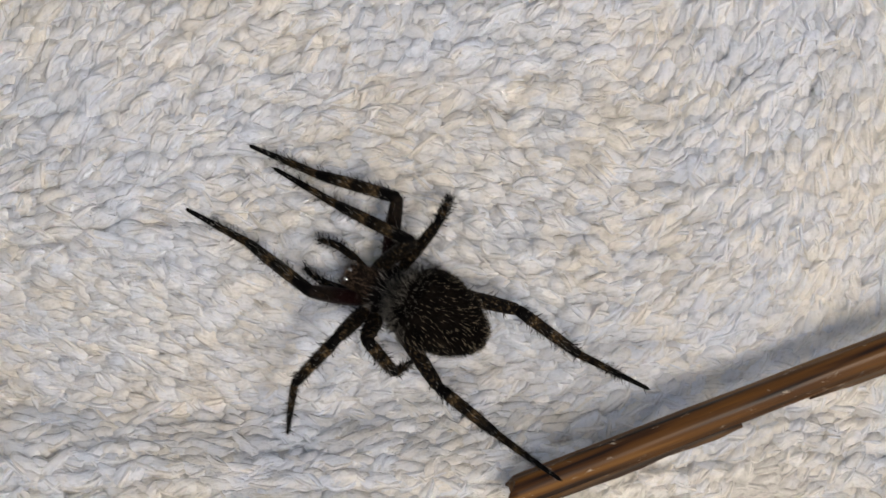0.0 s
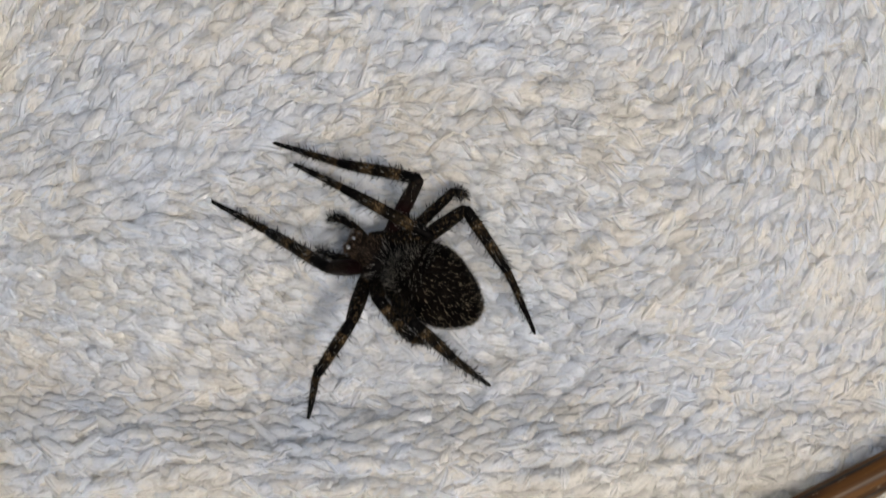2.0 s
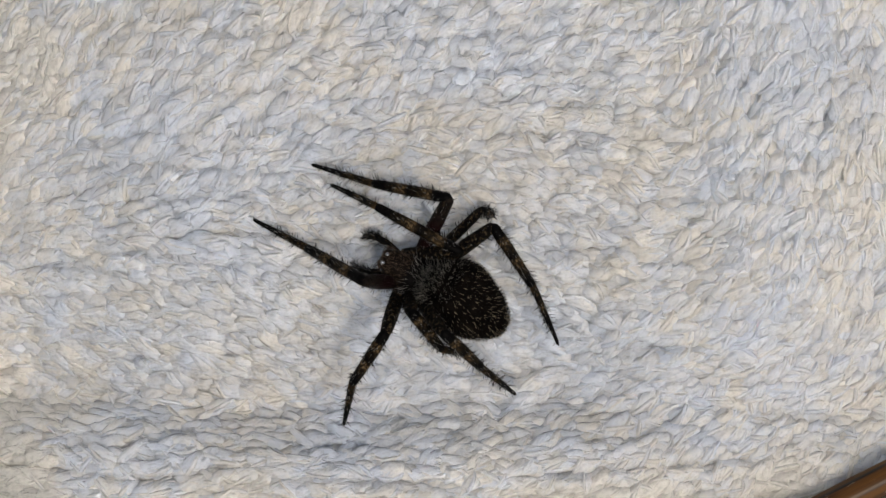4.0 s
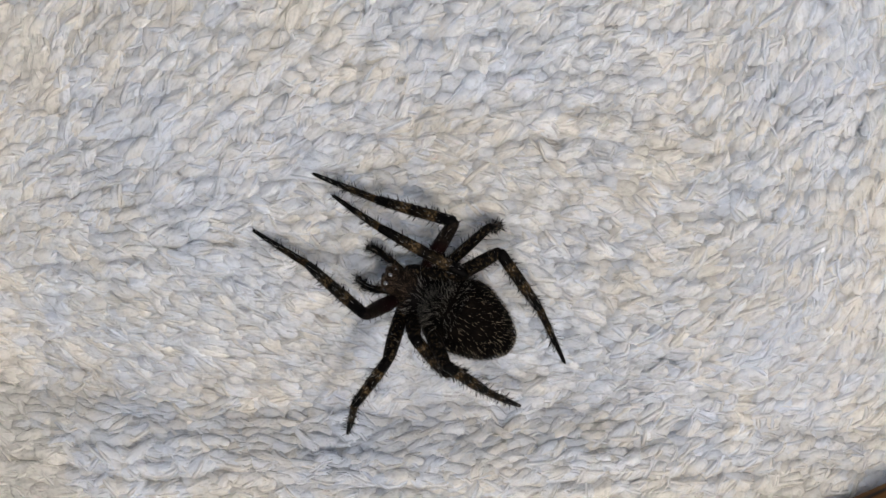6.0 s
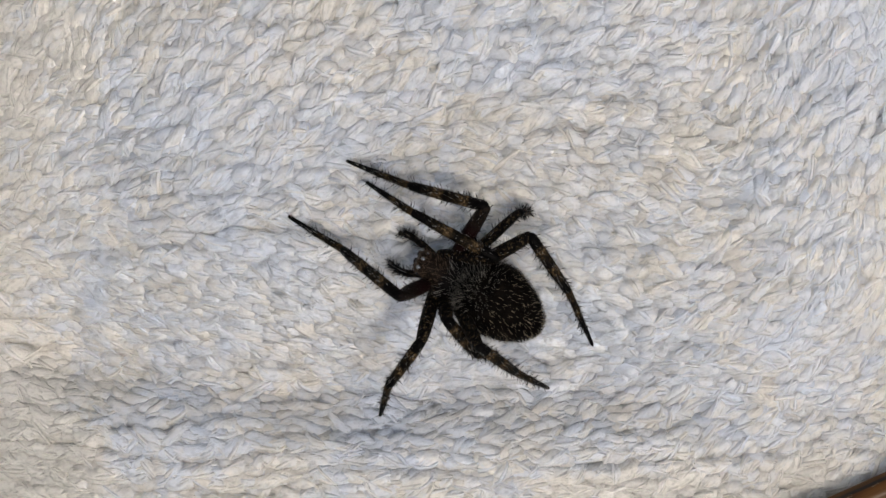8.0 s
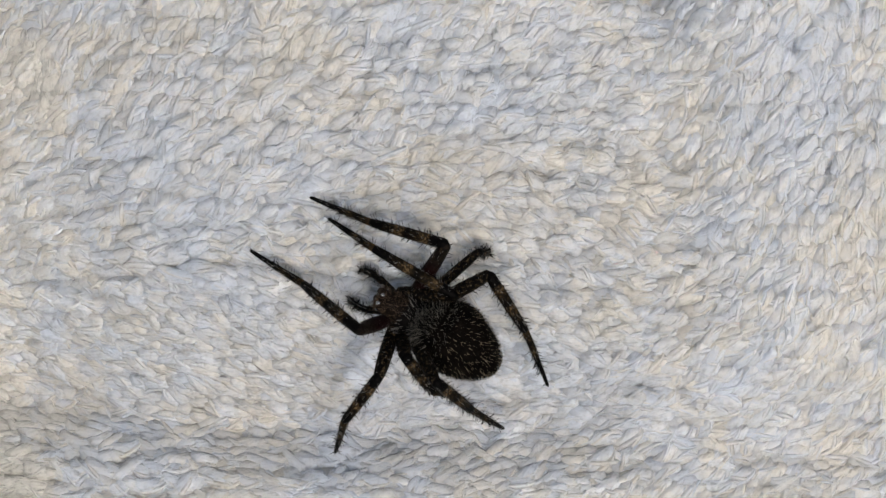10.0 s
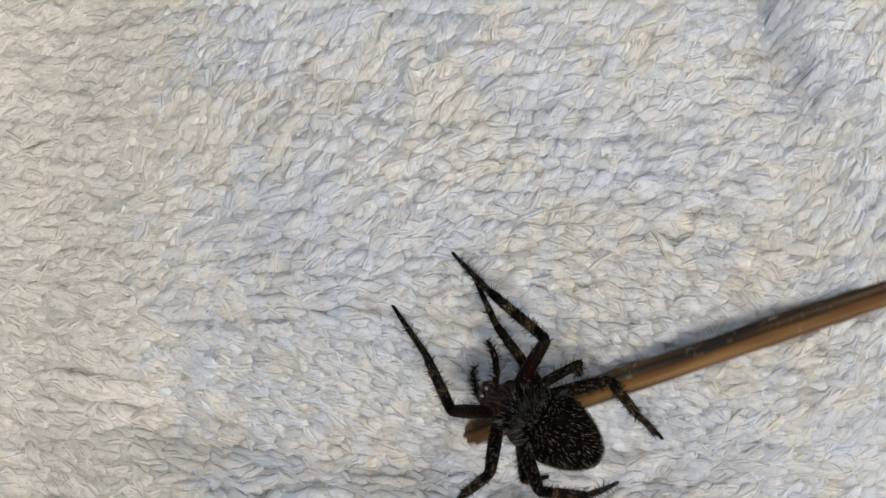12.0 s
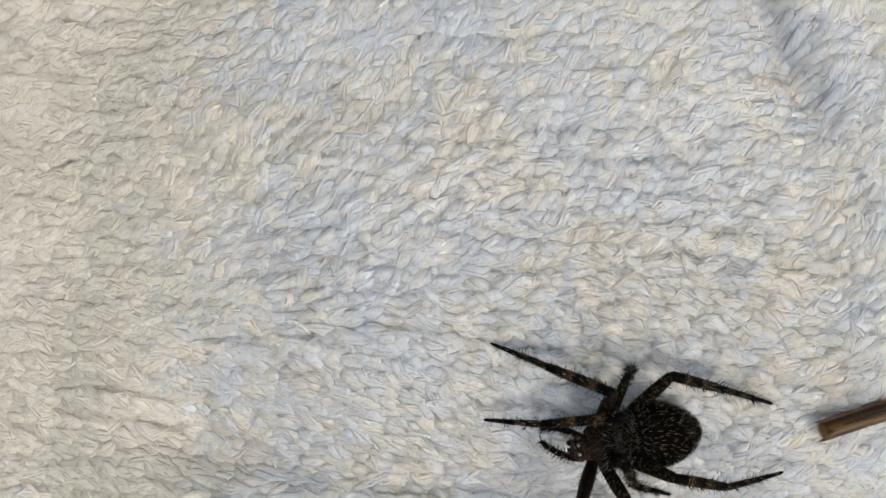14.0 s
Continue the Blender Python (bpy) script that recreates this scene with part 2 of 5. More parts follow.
def smooth_rows(rows, count):
    """Rows of numbers, resampled smoothly along their first number."""
    rows = np.array(rows, float)
    s = np.linspace(0, 1, len(rows))
    t = np.linspace(0, 1, count)
    out = []
    for k in range(rows.shape[1]):
        y = rows[:, k]
        d = np.gradient(y, s)
        i = np.clip(np.searchsorted(s, t) - 1, 0, len(s) - 2)
        h = s[i + 1] - s[i]
        q = (t - s[i]) / h
        out.append((2 * q**3 - 3 * q**2 + 1) * y[i] + (q**3 - 2 * q**2 + q) * h * d[i] + (-2 * q**3 + 3 * q**2) * y[i + 1] + (q**3 - q**2) * h * d[i + 1])
    return np.stack(out, 1)


# ---- the towel ----
# lie of the pile: x, y in mm, direction in degrees
LIE = [(-30, 0, 60), (-15, 2, 52), (0, 3, 40), (12, 1, 30), (22, 0, 62), (31, 0, 80), (31, -13, 70), (22, -20, 24), (9, -6, -18), (15, -5, -14),
       (-8, -4, 14), (-24, -8, 26), (-14, -17, -32), (-26, -17, -24), (0, -26, 10), (-20, -28, 4), (10, -28, 18), (27, -28, 30),
       (0, 12, 42), (-38, -8, 24), (-42, -20, -8), (16, 12, 32), (24, 16, 82), (-22, 12, 55), (-42, 10, 18), (4, -16, -28)]


def lie(x, y):
    c = s = 0
    for px, py, deg in LIE:
        w = np.exp(-((x - px) ** 2 + (y - py) ** 2) / (2 * 5.5**2)) + 1e-9
        c, s = c + w * np.cos(np.radians(2 * deg)), s + w * np.sin(np.radians(2 * deg))
    return np.arctan2(s, c) / 2


def step(d, width):
    return 0.5 + 0.5 * np.tanh(d / width)


def swell(x, y):
    """Height of the towel's surface in mm: soft folds and hollows."""
    fold = -24.0 - 0.035 * (x + 10) + 0.7 * np.sin(x / 9)
    near = step(16 - x, 8) * step(x + 37, 4)
    d = y - fold
    h = -3.9 * near * np.exp(-(d / np.where(d > 0, 7.0, 3.3)) ** 2)
    h += 1.3 * np.exp(-(((x - 33) / 8) ** 2 + ((y + 31) / 5) ** 2))
    edge = x - (18.5 - 0.55 * (y - 11))
    h += 2.6 * step(edge, 2.6) * step(y - 5, 4) - 2.2 * np.exp(-((edge + 1) / 2.0) ** 2) * step(y - 9, 2.5)
    h += 2.2 * step(x - 22, 4) * step(4 - y, 4) * step(y + 19, 4)
    h += 0.8 * np.exp(-(((x + 13) / 11) ** 2 + ((y + 15) / 4.5) ** 2))
    left, top = np.maximum(0, -18 - x), np.maximum(0, y - 3)
    h -= 0.32 * (np.sqrt(left**2 + 49) - 7) + 0.24 * (np.sqrt(top**2 + 36) - 6) * step(-6 - x, 8)
    h += 0.25 * np.sin(x / 7.3 + 1) * np.sin(y / 6.1) + 0.18 * np.sin(x / 3.7 + y / 5.1) * np.sin(y / 3.3 + 2)
    return np.maximum(h, -6.8)


def pile(name, xs, ys, dx, dy, holes, rings, core_sides, plies, rng, size=1.0, single=None):
    """Twisted yarn loops in wavy rows between xs and ys, outside holes; one mesh."""
    gx, gy = np.arange(xs[0], xs[1], dx), np.arange(ys[0], ys[1], dy)
    X, Y = np.meshgrid(gx, gy)
    X = X + (np.arange(len(gy))[:, None] % 2) * dx * 0.5 + rng.normal(0, 0.13 * dx, X.shape)
    Y = Y + rng.normal(0, 0.06 * dy, X.shape) + 0.5 * np.sin(X / 5.1 + Y / 9) + 0.2 * np.sin(X / 2.3 + Y)
    Y = Y + 0.18 * dy * (np.arange(len(gy))[:, None] % 2 * 2 - 1) * np.sin(X / 6.3 + Y / 4.1)
    X, Y = X.ravel(), Y.ravel()
    if holes:
        x0, x1, y0, y1 = holes
        keep = ~((X > x0) & (X < x1) & (Y > y0) & (Y < y1))
        X, Y = X[keep], Y[keep]
    n = len(X)
    ang = lie(X, Y) + rng.normal(0, 0.30, n)
    length = size * rng.uniform(1.35, 2.6, n)
    high = size * np.clip(rng.normal(0.8, 0.06, n), 0.6, 1.0)
    thick = size * rng.uniform(0.52, 0.76, n)
    turns = rng.uniform(0.25, 0.7, n) * 2 * np.pi
    phase = rng.uniform(0, 6.28, n)
    s = np.linspace(0, 1, rings)
    a = np.pi * (-0.06 + 1.12 * s)
    arch = np.sign(np.sin(a)) * np.abs(np.sin(a)) ** 0.58
    ca, sa = np.cos(ang), np.sin(ang)
    bow = rng.normal(0, 0.20, n)
    body = 0.9 + 0.1 * np.sin(np.pi * s)
    side = np.stack([-sa, ca, np.zeros(n)], 1)[:, None, :].repeat(rings, 1)
    verts, faces, uvs, count = [], [], [], 0
    for k in range(plies + 1):
        # ply 0 is the loop's full core; the others wind over it and stray
        sides = core_sides if k == 0 else 4
        th = np.linspace(0, 2 * np.pi, sides, endpoint=False)
        flat = np.sign(np.sin(th)) * np.abs(np.sin(th)) ** 0.62
        if k == 0:
            off1 = off2 = np.zeros((n, rings))
            stray = np.zeros((n, 3))
            rad = thick * (0.92 if plies else 1.0)
        else:
            spin = turns[:, None] * s[None, :] + phase[:, None] + 2 * np.pi * k / plies
            core = thick[:, None] * rng.uniform(0.66, 0.84, (n, 1))
            off1, off2 = core * np.cos(spin), core * np.abs(np.sin(spin))
            stray = rng.normal(0, 0.08, (n, 3))
            rad = thick * rng.uniform(0.20, 0.34, n)
        lx = -np.cos(a)[None, :] * 0.5 * length[:, None] * (1 if k == 0 else rng.uniform(0.85, 1.25, (n, 1))) + stray[:, :1]
        ly = bow[:, None] * np.sin(np.pi * s)[None, :] + off1 + stray[:, 1:2] * s[None, :]
        cx = X[:, None] + lx * ca[:, None] - ly * sa[:, None]
        cy = Y[:, None] + lx * sa[:, None] + ly * ca[:, None]
        cz = swell(cx, cy) - 0.8 * size + arch[None, :] * high[:, None] * 0.72 + off2 * 0.8 + stray[:, 2:] * 0.3 + 0.14 * lx * np.where(sa < -0.2, -1, 1)[:, None]
        path = np.stack([cx, cy, cz], 2)
        tan = np.gradient(path, axis=1)
        tan /= np.linalg.norm(tan, axis=2, keepdims=True)
        norm = np.cross(tan, side)
        ridge = 1 + (0.13 * np.cos(2 * th[None, None, :] - 2.2 * turns[:, None, None] * s[None, :, None] + phase[:, None, None]) if k == 0 else np.zeros((1, 1, sides)))
        r = rad[:, None, None] * body[None, :, None] * ridge
        pts = path[:, :, None, :] + r[..., None] * (np.cos(th)[None, None, :, None] * side[:, :, None, :] + 0.70 * flat[None, None, :, None] * norm[:, :, None, :])
        verts.append((pts.reshape(-1, 3) * MM).astype(np.float32))
        i, j = np.meshgrid(np.arange(rings - 1), np.arange(sides), indexing="ij")
        jn = (j + 1) % sides
        quad = np.stack([i * sides + j, i * sides + jn, (i + 1) * sides + jn, (i + 1) * sides + j], 2).reshape(-1, 4)
        faces.append((quad[None] + (np.arange(n) * rings * sides)[:, None, None]).reshape(-1, 4) + count)
        uvs.append(np.tile(np.stack([np.repeat(s, sides), np.tile(th / 6.2832, rings) + 0.35 * np.repeat(s, sides)], 1), (n, 1)))
        count += n * rings * sides
    verts, faces, uvs = np.concatenate(verts), np.concatenate(faces), np.concatenate(uvs)
    per = [rings * core_sides] + [rings * 4] * plies
    owner = np.concatenate([np.repeat(np.arange(n), p) for p in per])[faces[:, 0]]
    whole = np.ones(n, dtype=bool)
    if single:
        x0, x1, y0, y1 = single
        whole = ~((X > x0) & (X < x1) & (Y > y0) & (Y < y1) & (np.arange(n) % 4 == 0))
    meshes = [yarn_mesh(name, verts, faces[whole[owner]], uvs)]
    order = np.argsort(owner, kind="stable")
    lots = np.searchsorted(owner[order], np.arange(n + 1))
    for k in np.nonzero(~whole)[0]:
        own = faces[order[lots[k]:lots[k + 1]]]
        used, back = np.unique(own, return_inverse=True)
        meshes.append(yarn_mesh("yarn_loop", verts[used], back.reshape(-1, 4), uvs[used]))
    return meshes


def yarn_mesh(name, verts, faces, uvs):
    used, back = np.unique(faces, return_inverse=True)
    verts, uvs, faces = verts[used], uvs[used], back.reshape(-1, 4)
    me = bpy.data.meshes.new(name)
    me.vertices.add(len(verts))
    me.vertices.foreach_set("co", verts.ravel())
    me.loops.add(faces.size)
    me.loops.foreach_set("vertex_index", faces.ravel().astype(np.int32))
    me.polygons.add(len(faces))
    me.polygons.foreach_set("loop_start", (np.arange(len(faces)) * 4).astype(np.int32))
    me.polygons.foreach_set("use_smooth", np.ones(len(faces), dtype=bool))
    layer = me.uv_layers.new(name="UVMap")
    me.update(calc_edges=True)
    layer.data.foreach_set("uv", uvs[faces.ravel()].astype(np.float32).ravel())
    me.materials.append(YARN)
    me.validate()
    return me


def fuzz(xs, ys, count, rng, lengths=(0.7, 2.2), radii=(0.010, 0.022), lifts=(0.08, 0.30), stray=0.8):
    """Fine loose cotton fibres lying over the loops; one mesh."""
    X, Y = rng.uniform(*xs, count), rng.uniform(*ys, count)
    ang = lie(X, Y) + rng.normal(0, stray, count)
    length = rng.uniform(*lengths, count)
    bend = rng.normal(0, 0.9, count)
    rad = rng.uniform(*radii, count)
    lift = rng.uniform(*lifts, count)
    s = np.linspace(-0.5, 0.5, 6)
    turn = ang[:, None] + bend[:, None] * s[None, :]
    dx, dy = np.cos(turn) * length[:, None] / 5, np.sin(turn) * length[:, None] / 5
    cx = X[:, None] + np.cumsum(dx, 1) - length[:, None] * 0.5 * np.cos(ang)[:, None]
    cy = Y[:, None] + np.cumsum(dy, 1) - length[:, None] * 0.5 * np.sin(ang)[:, None]
    cz = swell(cx, cy) + lift[:, None] - 1.1 * (s**2)[None, :] + rng.normal(0, 0.05, (count, 6))
    path = np.stack([cx, cy, cz], 2)
    side = np.stack([-np.sin(turn), np.cos(turn), np.zeros_like(turn)], 2)
    up = np.array([0, 0, 1.0])
    th = np.array([0.5, 2.6, 4.7])
    pts = path[:, :, None, :] + rad[:, None, None, None] * (np.cos(th)[None, None, :, None] * side[:, :, None, :] + np.sin(th)[None, None, :, None] * up)
    verts = (pts.reshape(-1, 3) * MM).astype(np.float32)
    i, j = np.meshgrid(np.arange(5), np.arange(3), indexing="ij")
    quad = np.stack([i * 3 + j, i * 3 + (j + 1) % 3, (i + 1) * 3 + (j + 1) % 3, (i + 1) * 3 + j], 2).reshape(-1, 4)
    faces = (quad[None] + (np.arange(count) * 18)[:, None, None]).reshape(-1, 4)
    me = bpy.data.meshes.new("fuzz")
    me.vertices.add(len(verts))
    me.vertices.foreach_set("co", verts.ravel())
    me.loops.add(faces.size)
    me.loops.foreach_set("vertex_index", faces.ravel().astype(np.int32))
    me.polygons.add(len(faces))
    me.polygons.foreach_set("loop_start", (np.arange(len(faces)) * 4).astype(np.int32))
    me.polygons.foreach_set("use_smooth", np.ones(len(faces), dtype=bool))
    me.update(calc_edges=True)
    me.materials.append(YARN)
    me.validate()
    return me


def towel():
    top = new("towel")
    tagged(top, "thick white terry towel with soft folds, bluish and cream tints", "towel")
    top.location = (0, 0, -9.4 * MM)
    x = np.linspace(-84, 84, 177)
    y = np.linspace(-76, 66, 149)
    X, Y = np.meshgrid(x, y)
    rim = np.maximum(np.abs(X) / 84, np.where(Y > -5, (Y + 5) / 71, (-5 - Y) / 71))
    fall = np.clip((rim - 0.93) / 0.07, 0, 1) ** 2
    Z = swell(X, Y) * (1 - fall) - 0.60 - 6.12 * fall
    lo = np.full(Z.shape, -9.4) + 0.25 * fall
    ny, nx = Z.shape
    verts = np.concatenate([np.stack([X, Y, Z + 9.4], 2).reshape(-1, 3), np.stack([X, Y, lo + 9.4], 2).reshape(-1, 3)]) * MM
    faces = []
    for i in range(ny - 1):
        for j in range(nx - 1):
            a = i * nx + j
            faces.append((a, a + 1, a + nx + 1, a + nx))
            faces.append(tuple(q + nx * ny for q in (a + nx, a + nx + 1, a + 1, a)))
    ring = [j for j in range(nx)] + [i * nx + nx - 1 for i in range(1, ny)] + [(ny - 1) * nx + j for j in range(nx - 2, -1, -1)] + [i * nx for i in range(ny - 2, 0, -1)]
    for a, b in zip(ring, ring[1:] + ring[:1]):
        faces.append((b, a, a + nx * ny, b + nx * ny))
    me = mesh_of("ground_weave", verts, faces)
    me.materials.append(WEAVE)
    ob = new("ground_weave", me)
    ob.parent = top
    tagged(ob, "cream woven ground of the towel")
    rng = np.random.default_rng(7)
    inner, *single = [new(me.name.split(".")[0], me) for me in pile("terry_surface", (-54, 42), (-38, 23), 1.02, 1.30, None, 12, 10, 3, rng, 1.12, (-26, 16, -24, 8))]
    under = new("terry_surface", *pile("terry_surface", (-54, 42), (-38, 23), 1.0, 1.0, None, 6, 6, 0, rng, 1.15))
    outer = new("terry_surface", *pile("terry_surface", (-82, 82), (-74, 64), 1.9, 1.6, (-54.5, 42.5, -38.5, 23.3), 6, 6, 0, rng, 1.85))
    loose = new("fuzz", fuzz((-53, 41), (-37, 22), 1600, rng))
    wisps = new("loose_strand", fuzz((-53, 41), (-37, 22), 1400, rng, (1.2, 2.6), (0.03, 0.07), (-0.03, 0.12), 0.5))
    wisps.parent = top
    wisps.location = (0, 0, 9.4 * MM)
    tagged(wisps, "thin loose white cotton strands", kind="stuff")
    loose.parent = top
    loose.location = (0, 0, 9.4 * MM)
    tagged(loose, "fine loose white cotton fibres", kind="stuff")
    for ob in single:
        ob.parent = top
        ob.location = (0, 0, 9.4 * MM)
    for ob, sunk in ((inner, 0), (under, 0.2), (outer, 0)):
        ob.parent = top
        ob.location = (0, 0, (9.4 - sunk) * MM)
        tagged(ob, "dense white twisted cotton loops", kind="stuff")
    return top


# ---- the spider ----
def segment(length, r0, r1, r2, bulge, mats, rng, spines, n=14, rings=25, sag=0.0, bare=0.98):
    """One leg joint along x: radii at its start, middle and end, rounded ends, bristles."""
    s = Solid()
    out = []
    for i in range(rings):
        u = i / (rings - 1)
        r = (r0 * (1 - u) * (1 - 2 * u) + 4 * r1 * u * (1 - u) + r2 * u * (2 * u - 1)) if bulge else r0 + (r2 - r0) * u
        end = min(u, 1 - u) * (length + 0.5) / 0.4
        cap = math.sqrt(max(0.06, 1 - (1 - end) ** 2)) if end < 1 else 1.0
        x = -0.25 + u * (length + 0.5 if r2 > 0.2 else length + 0.27)
        z = sag * 4 * u * (1 - u)
        out.append([Vector((x, r * cap * math.cos(2 * math.pi * j / n), z + r * cap * math.sin(2 * math.pi * j / n))) for j in range(n)])
    s.loft(out)
    for k in range(spines):
        u = rng.uniform(0.03, 0.98)
        if u > bare and rng.random() < 0.85:
            continue
        a = rng.uniform(0, 6.283)
        r = r0 + (r2 - r0) * u if not bulge else (r0 * (1 - u) * (1 - 2 * u) + 4 * r1 * u * (1 - u) + r2 * u * (2 * u - 1))
        side = Vector((0, math.cos(a), math.sin(a)))
        long_one = rng.random() < 0.24
        way = side + Vector((rng.uniform(0.3, 0.9) if long_one else rng.uniform(0.9, 2.2), 0, 0))
        root = Vector((u * length, 0, sag * 4 * u * (1 - u))) + side * r * 0.9
        if long_one:
            s.hair(root, way, rng.uniform(0.38, 0.66), 0.03, 1)
        else:
            s.hair(root, way, rng.uniform(0.22, 0.45), 0.014, 2 if rng.random() < 0.42 else 1)
    return s.data("leg_segment", mats)


def spider():
    rng = random.Random(11)
    top = new("spider")
    tagged(top, "dark brown hairy orb weaver spider with banded legs, on the towel", "spider")

    # carapace: x, half width, up, down, height of the middle
    s = Solid()
    rows = smooth_rows([(-2.1, 0.45, 0.5, 0.5, 2.1), (-1.6, 1.15, 0.9, 0.7, 2.05), (-0.8, 1.85, 1.1, 0.9, 2.05), (0.1, 1.95, 1.15, 0.95, 2.05), (0.9, 1.62, 1.1, 0.9, 2.05),
                        (1.6, 1.15, 1.05, 0.85, 2.05), (2.3, 1.08, 1.05, 0.8, 2.08), (2.85, 0.9, 0.9, 0.7, 2.05), (3.1, 0.5, 0.5, 0.4, 2.0)], 26)
    s.loft([ellipse(x, 0, z, w, up, dn, 24) for x, w, up, dn, z in rows])
    for k in range(1250):
        x, w, up, dn, z = rows[rng.randrange(2, 25)]
        a = rng.uniform(0.05, 3.09)
        root = Vector((x + rng.uniform(-0.1, 0.1), w * math.cos(a), z + up * math.sin(a)))
        out = Vector((0, math.cos(a), math.sin(a)))
        back = x < 0.6
        if back:
            s.hair(root - out * 0.02, out * 0.35 + Vector((0.9, 0.45 * math.cos(a) + rng.uniform(-0.5, 0.5), rng.uniform(0, 0.3))), rng.uniform(0.5, 1.1), 0.009, 1 if rng.random() < 0.30 else 2, (0, rng.uniform(-0.3, 0.3), -0.25))
        else:
            s.hair(root - out * 0.02, out * 0.5 + Vector((0.7, rng.uniform(-0.6, 0.6), 0)), rng.uniform(0.2, 0.45), 0.009, 3 if rng.random() < 0.6 else 2, (0, rng.uniform(-0.3, 0.3), -0.25))
    head = part("cephalothorax", s, [CARAPACE, PALE, BRISTLE, BROWN], top, "reddish brown hairy carapace")
    for x, y, z, r in ((2.78, -0.35, 2.86, 0.19), (2.78, 0.35, 2.86, 0.21), (2.98, -0.2, 2.5, 0.12), (2.98, 0.2, 2.5, 0.12), (2.62, -0.86, 2.55, 0.1), (2.62, 0.86, 2.55, 0.1)):
        e = Solid()
        e.loft([[Vector((x + r * math.cos(q) * math.cos(p), y + r * math.cos(q) * math.sin(p), z + r * math.sin(q))) for p in np.linspace(0, 6.283, 12, endpoint=False)] for q in np.linspace(-1.5, 1.5, 9)])
        part("eye", e, [EYE], head, "tiny glossy black eye")
    for y in (-0.38, 0.38):
        c = Solid()
        c.loft([ellipse(2.55 + 0.55 * u, y * (1 - 0.2 * u), 1.75 - 1.05 * u, 0.36 * (1 - 0.55 * u * u), 0.3 * (1 - 0.5 * u), 0.3 * (1 - 0.5 * u), 12) for u in np.linspace(0, 1, 8)])
        part("chelicera", c, [BLACK], head, "black jaw")
    st = Solid()
    st.loft([ellipse(x, 0, 1.35, w, 0.35, 0.3, 16) for x, w in ((-1.7, 0.4), (-1.2, 0.9), (-0.2, 1.2), (0.8, 1.05), (1.5, 0.6))])
    part("sternum", st, [BLACK], head)

    # abdomen
    s = Solid()
    rows = smooth_rows([(-0.55, 0.5, 0.6, 0.6, 2.75), (-0.95, 1.4, 1.3, 1.1, 2.75), (-1.6, 2.15, 1.95, 1.5, 2.75), (-2.5, 2.68, 2.35, 1.8, 2.75), (-3.5, 2.86, 2.45, 1.9, 2.75),
                        (-4.5, 2.72, 2.35, 1.95, 2.7), (-5.5, 2.4, 2.1, 1.85, 2.65), (-6.4, 1.95, 1.75, 1.55, 2.6), (-7.1, 1.42, 1.3, 1.15, 2.5), (-7.6, 0.85, 0.85, 0.75, 2.45), (-7.82, 0.3, 0.3, 0.3, 2.45)], 36)
    rings = []
    for x, w, up, dn, z in rows:
        ring = ellipse(x, 0, z, w, up, dn, 32)
        lean = -0.28 * math.exp(-((x + 3.2) / 2.6) ** 2)
        rings.append([p + Vector((0, lean + 0.05 * math.sin(3 * p.x + 2 * p.z), 0.05 * math.sin(2.3 * p.x + 2.1 * p.y))) for p in ring])
    s.loft(rings)
    for k in range(6400):
        x, w, up, dn, z = rows[min(35, int(36 * rng.random() ** 1.6))]
        a = rng.uniform(-0.35, 3.5)
        out = Vector((0, math.cos(a), math.sin(a) * 1.1))
        root = Vector((x + rng.uniform(-0.12, 0.12), w * math.cos(a) - 0.28 * math.exp(-((x + 3.2) / 2.6) ** 2), z + (up if a > 0 and a < 3.1416 else dn) * math.sin(a)))
        front = x > -2.9
        if front:
            way = out * 0.7 + Vector((0.75 if x > -2.0 else -0.2, rng.uniform(-0.5, 0.5), rng.uniform(-0.2, 0.2)))
            s.hair(root - out * 0.03, way, rng.uniform(0.35, 0.9), 0.009, 1 if rng.random() < 0.30 else 2, (0, rng.uniform(-0.3, 0.3), -0.2))
        elif rng.random() < 0.13:
            s.hair(root - out * 0.03, out * 0.8 + Vector((-0.9, rng.uniform(-0.5, 0.5), 0)), rng.uniform(0.25, 0.5), 0.011, 3, (-0.15, 0, -0.1))
        else:
            s.hair(root - out * 0.03, out * 0.9 + Vector((-0.8, rng.uniform(-0.5, 0.5), 0)), rng.uniform(0.15, 0.34), 0.014, 2)
    belly = part("abdomen", s, [ABDOMEN, TAWNY, BRISTLE, STRAW], top, "blackish brown oval abdomen with pale hairs")
    for y in (-0.22, 0.22):
        c = Solid()
        c.loft([ellipse(-7.1 - 0.75 * u, y, 1.75 - 0.35 * u, 0.2 * (1 - 0.5 * u), 0.2 * (1 - 0.5 * u), 0.2 * (1 - 0.5 * u), 10) for u in np.linspace(0, 1, 6)])
        part("spinneret", c, [BLACK], belly)
    w = Solid()
    w.loft([ellipse(x, 0, 2.15, 0.38, 0.35, 0.35, 12) for x in (-2.0, -1.6, -1.2)])
    part("waist", w, [BLACK], top)

    # feelers
    palps = []
    for side in (-1, 1):
        p = Solid()
        spine = smooth_rows([(-0.2, 0, 0, 0.28), (0.9, side * 0.28, 0.35, 0.29), (1.9, side * 0.36, 0.35, 0.27), (2.9, side * 0.24, 0.0, 0.25), (3.7, side * 0.05, -0.35, 0.16)], 14)
        p.loft([[Vector((x, y + r * math.cos(q), z + r * math.sin(q))) for q in np.linspace(0, 6.283, 10, endpoint=False)] for x, y, z, r in spine])
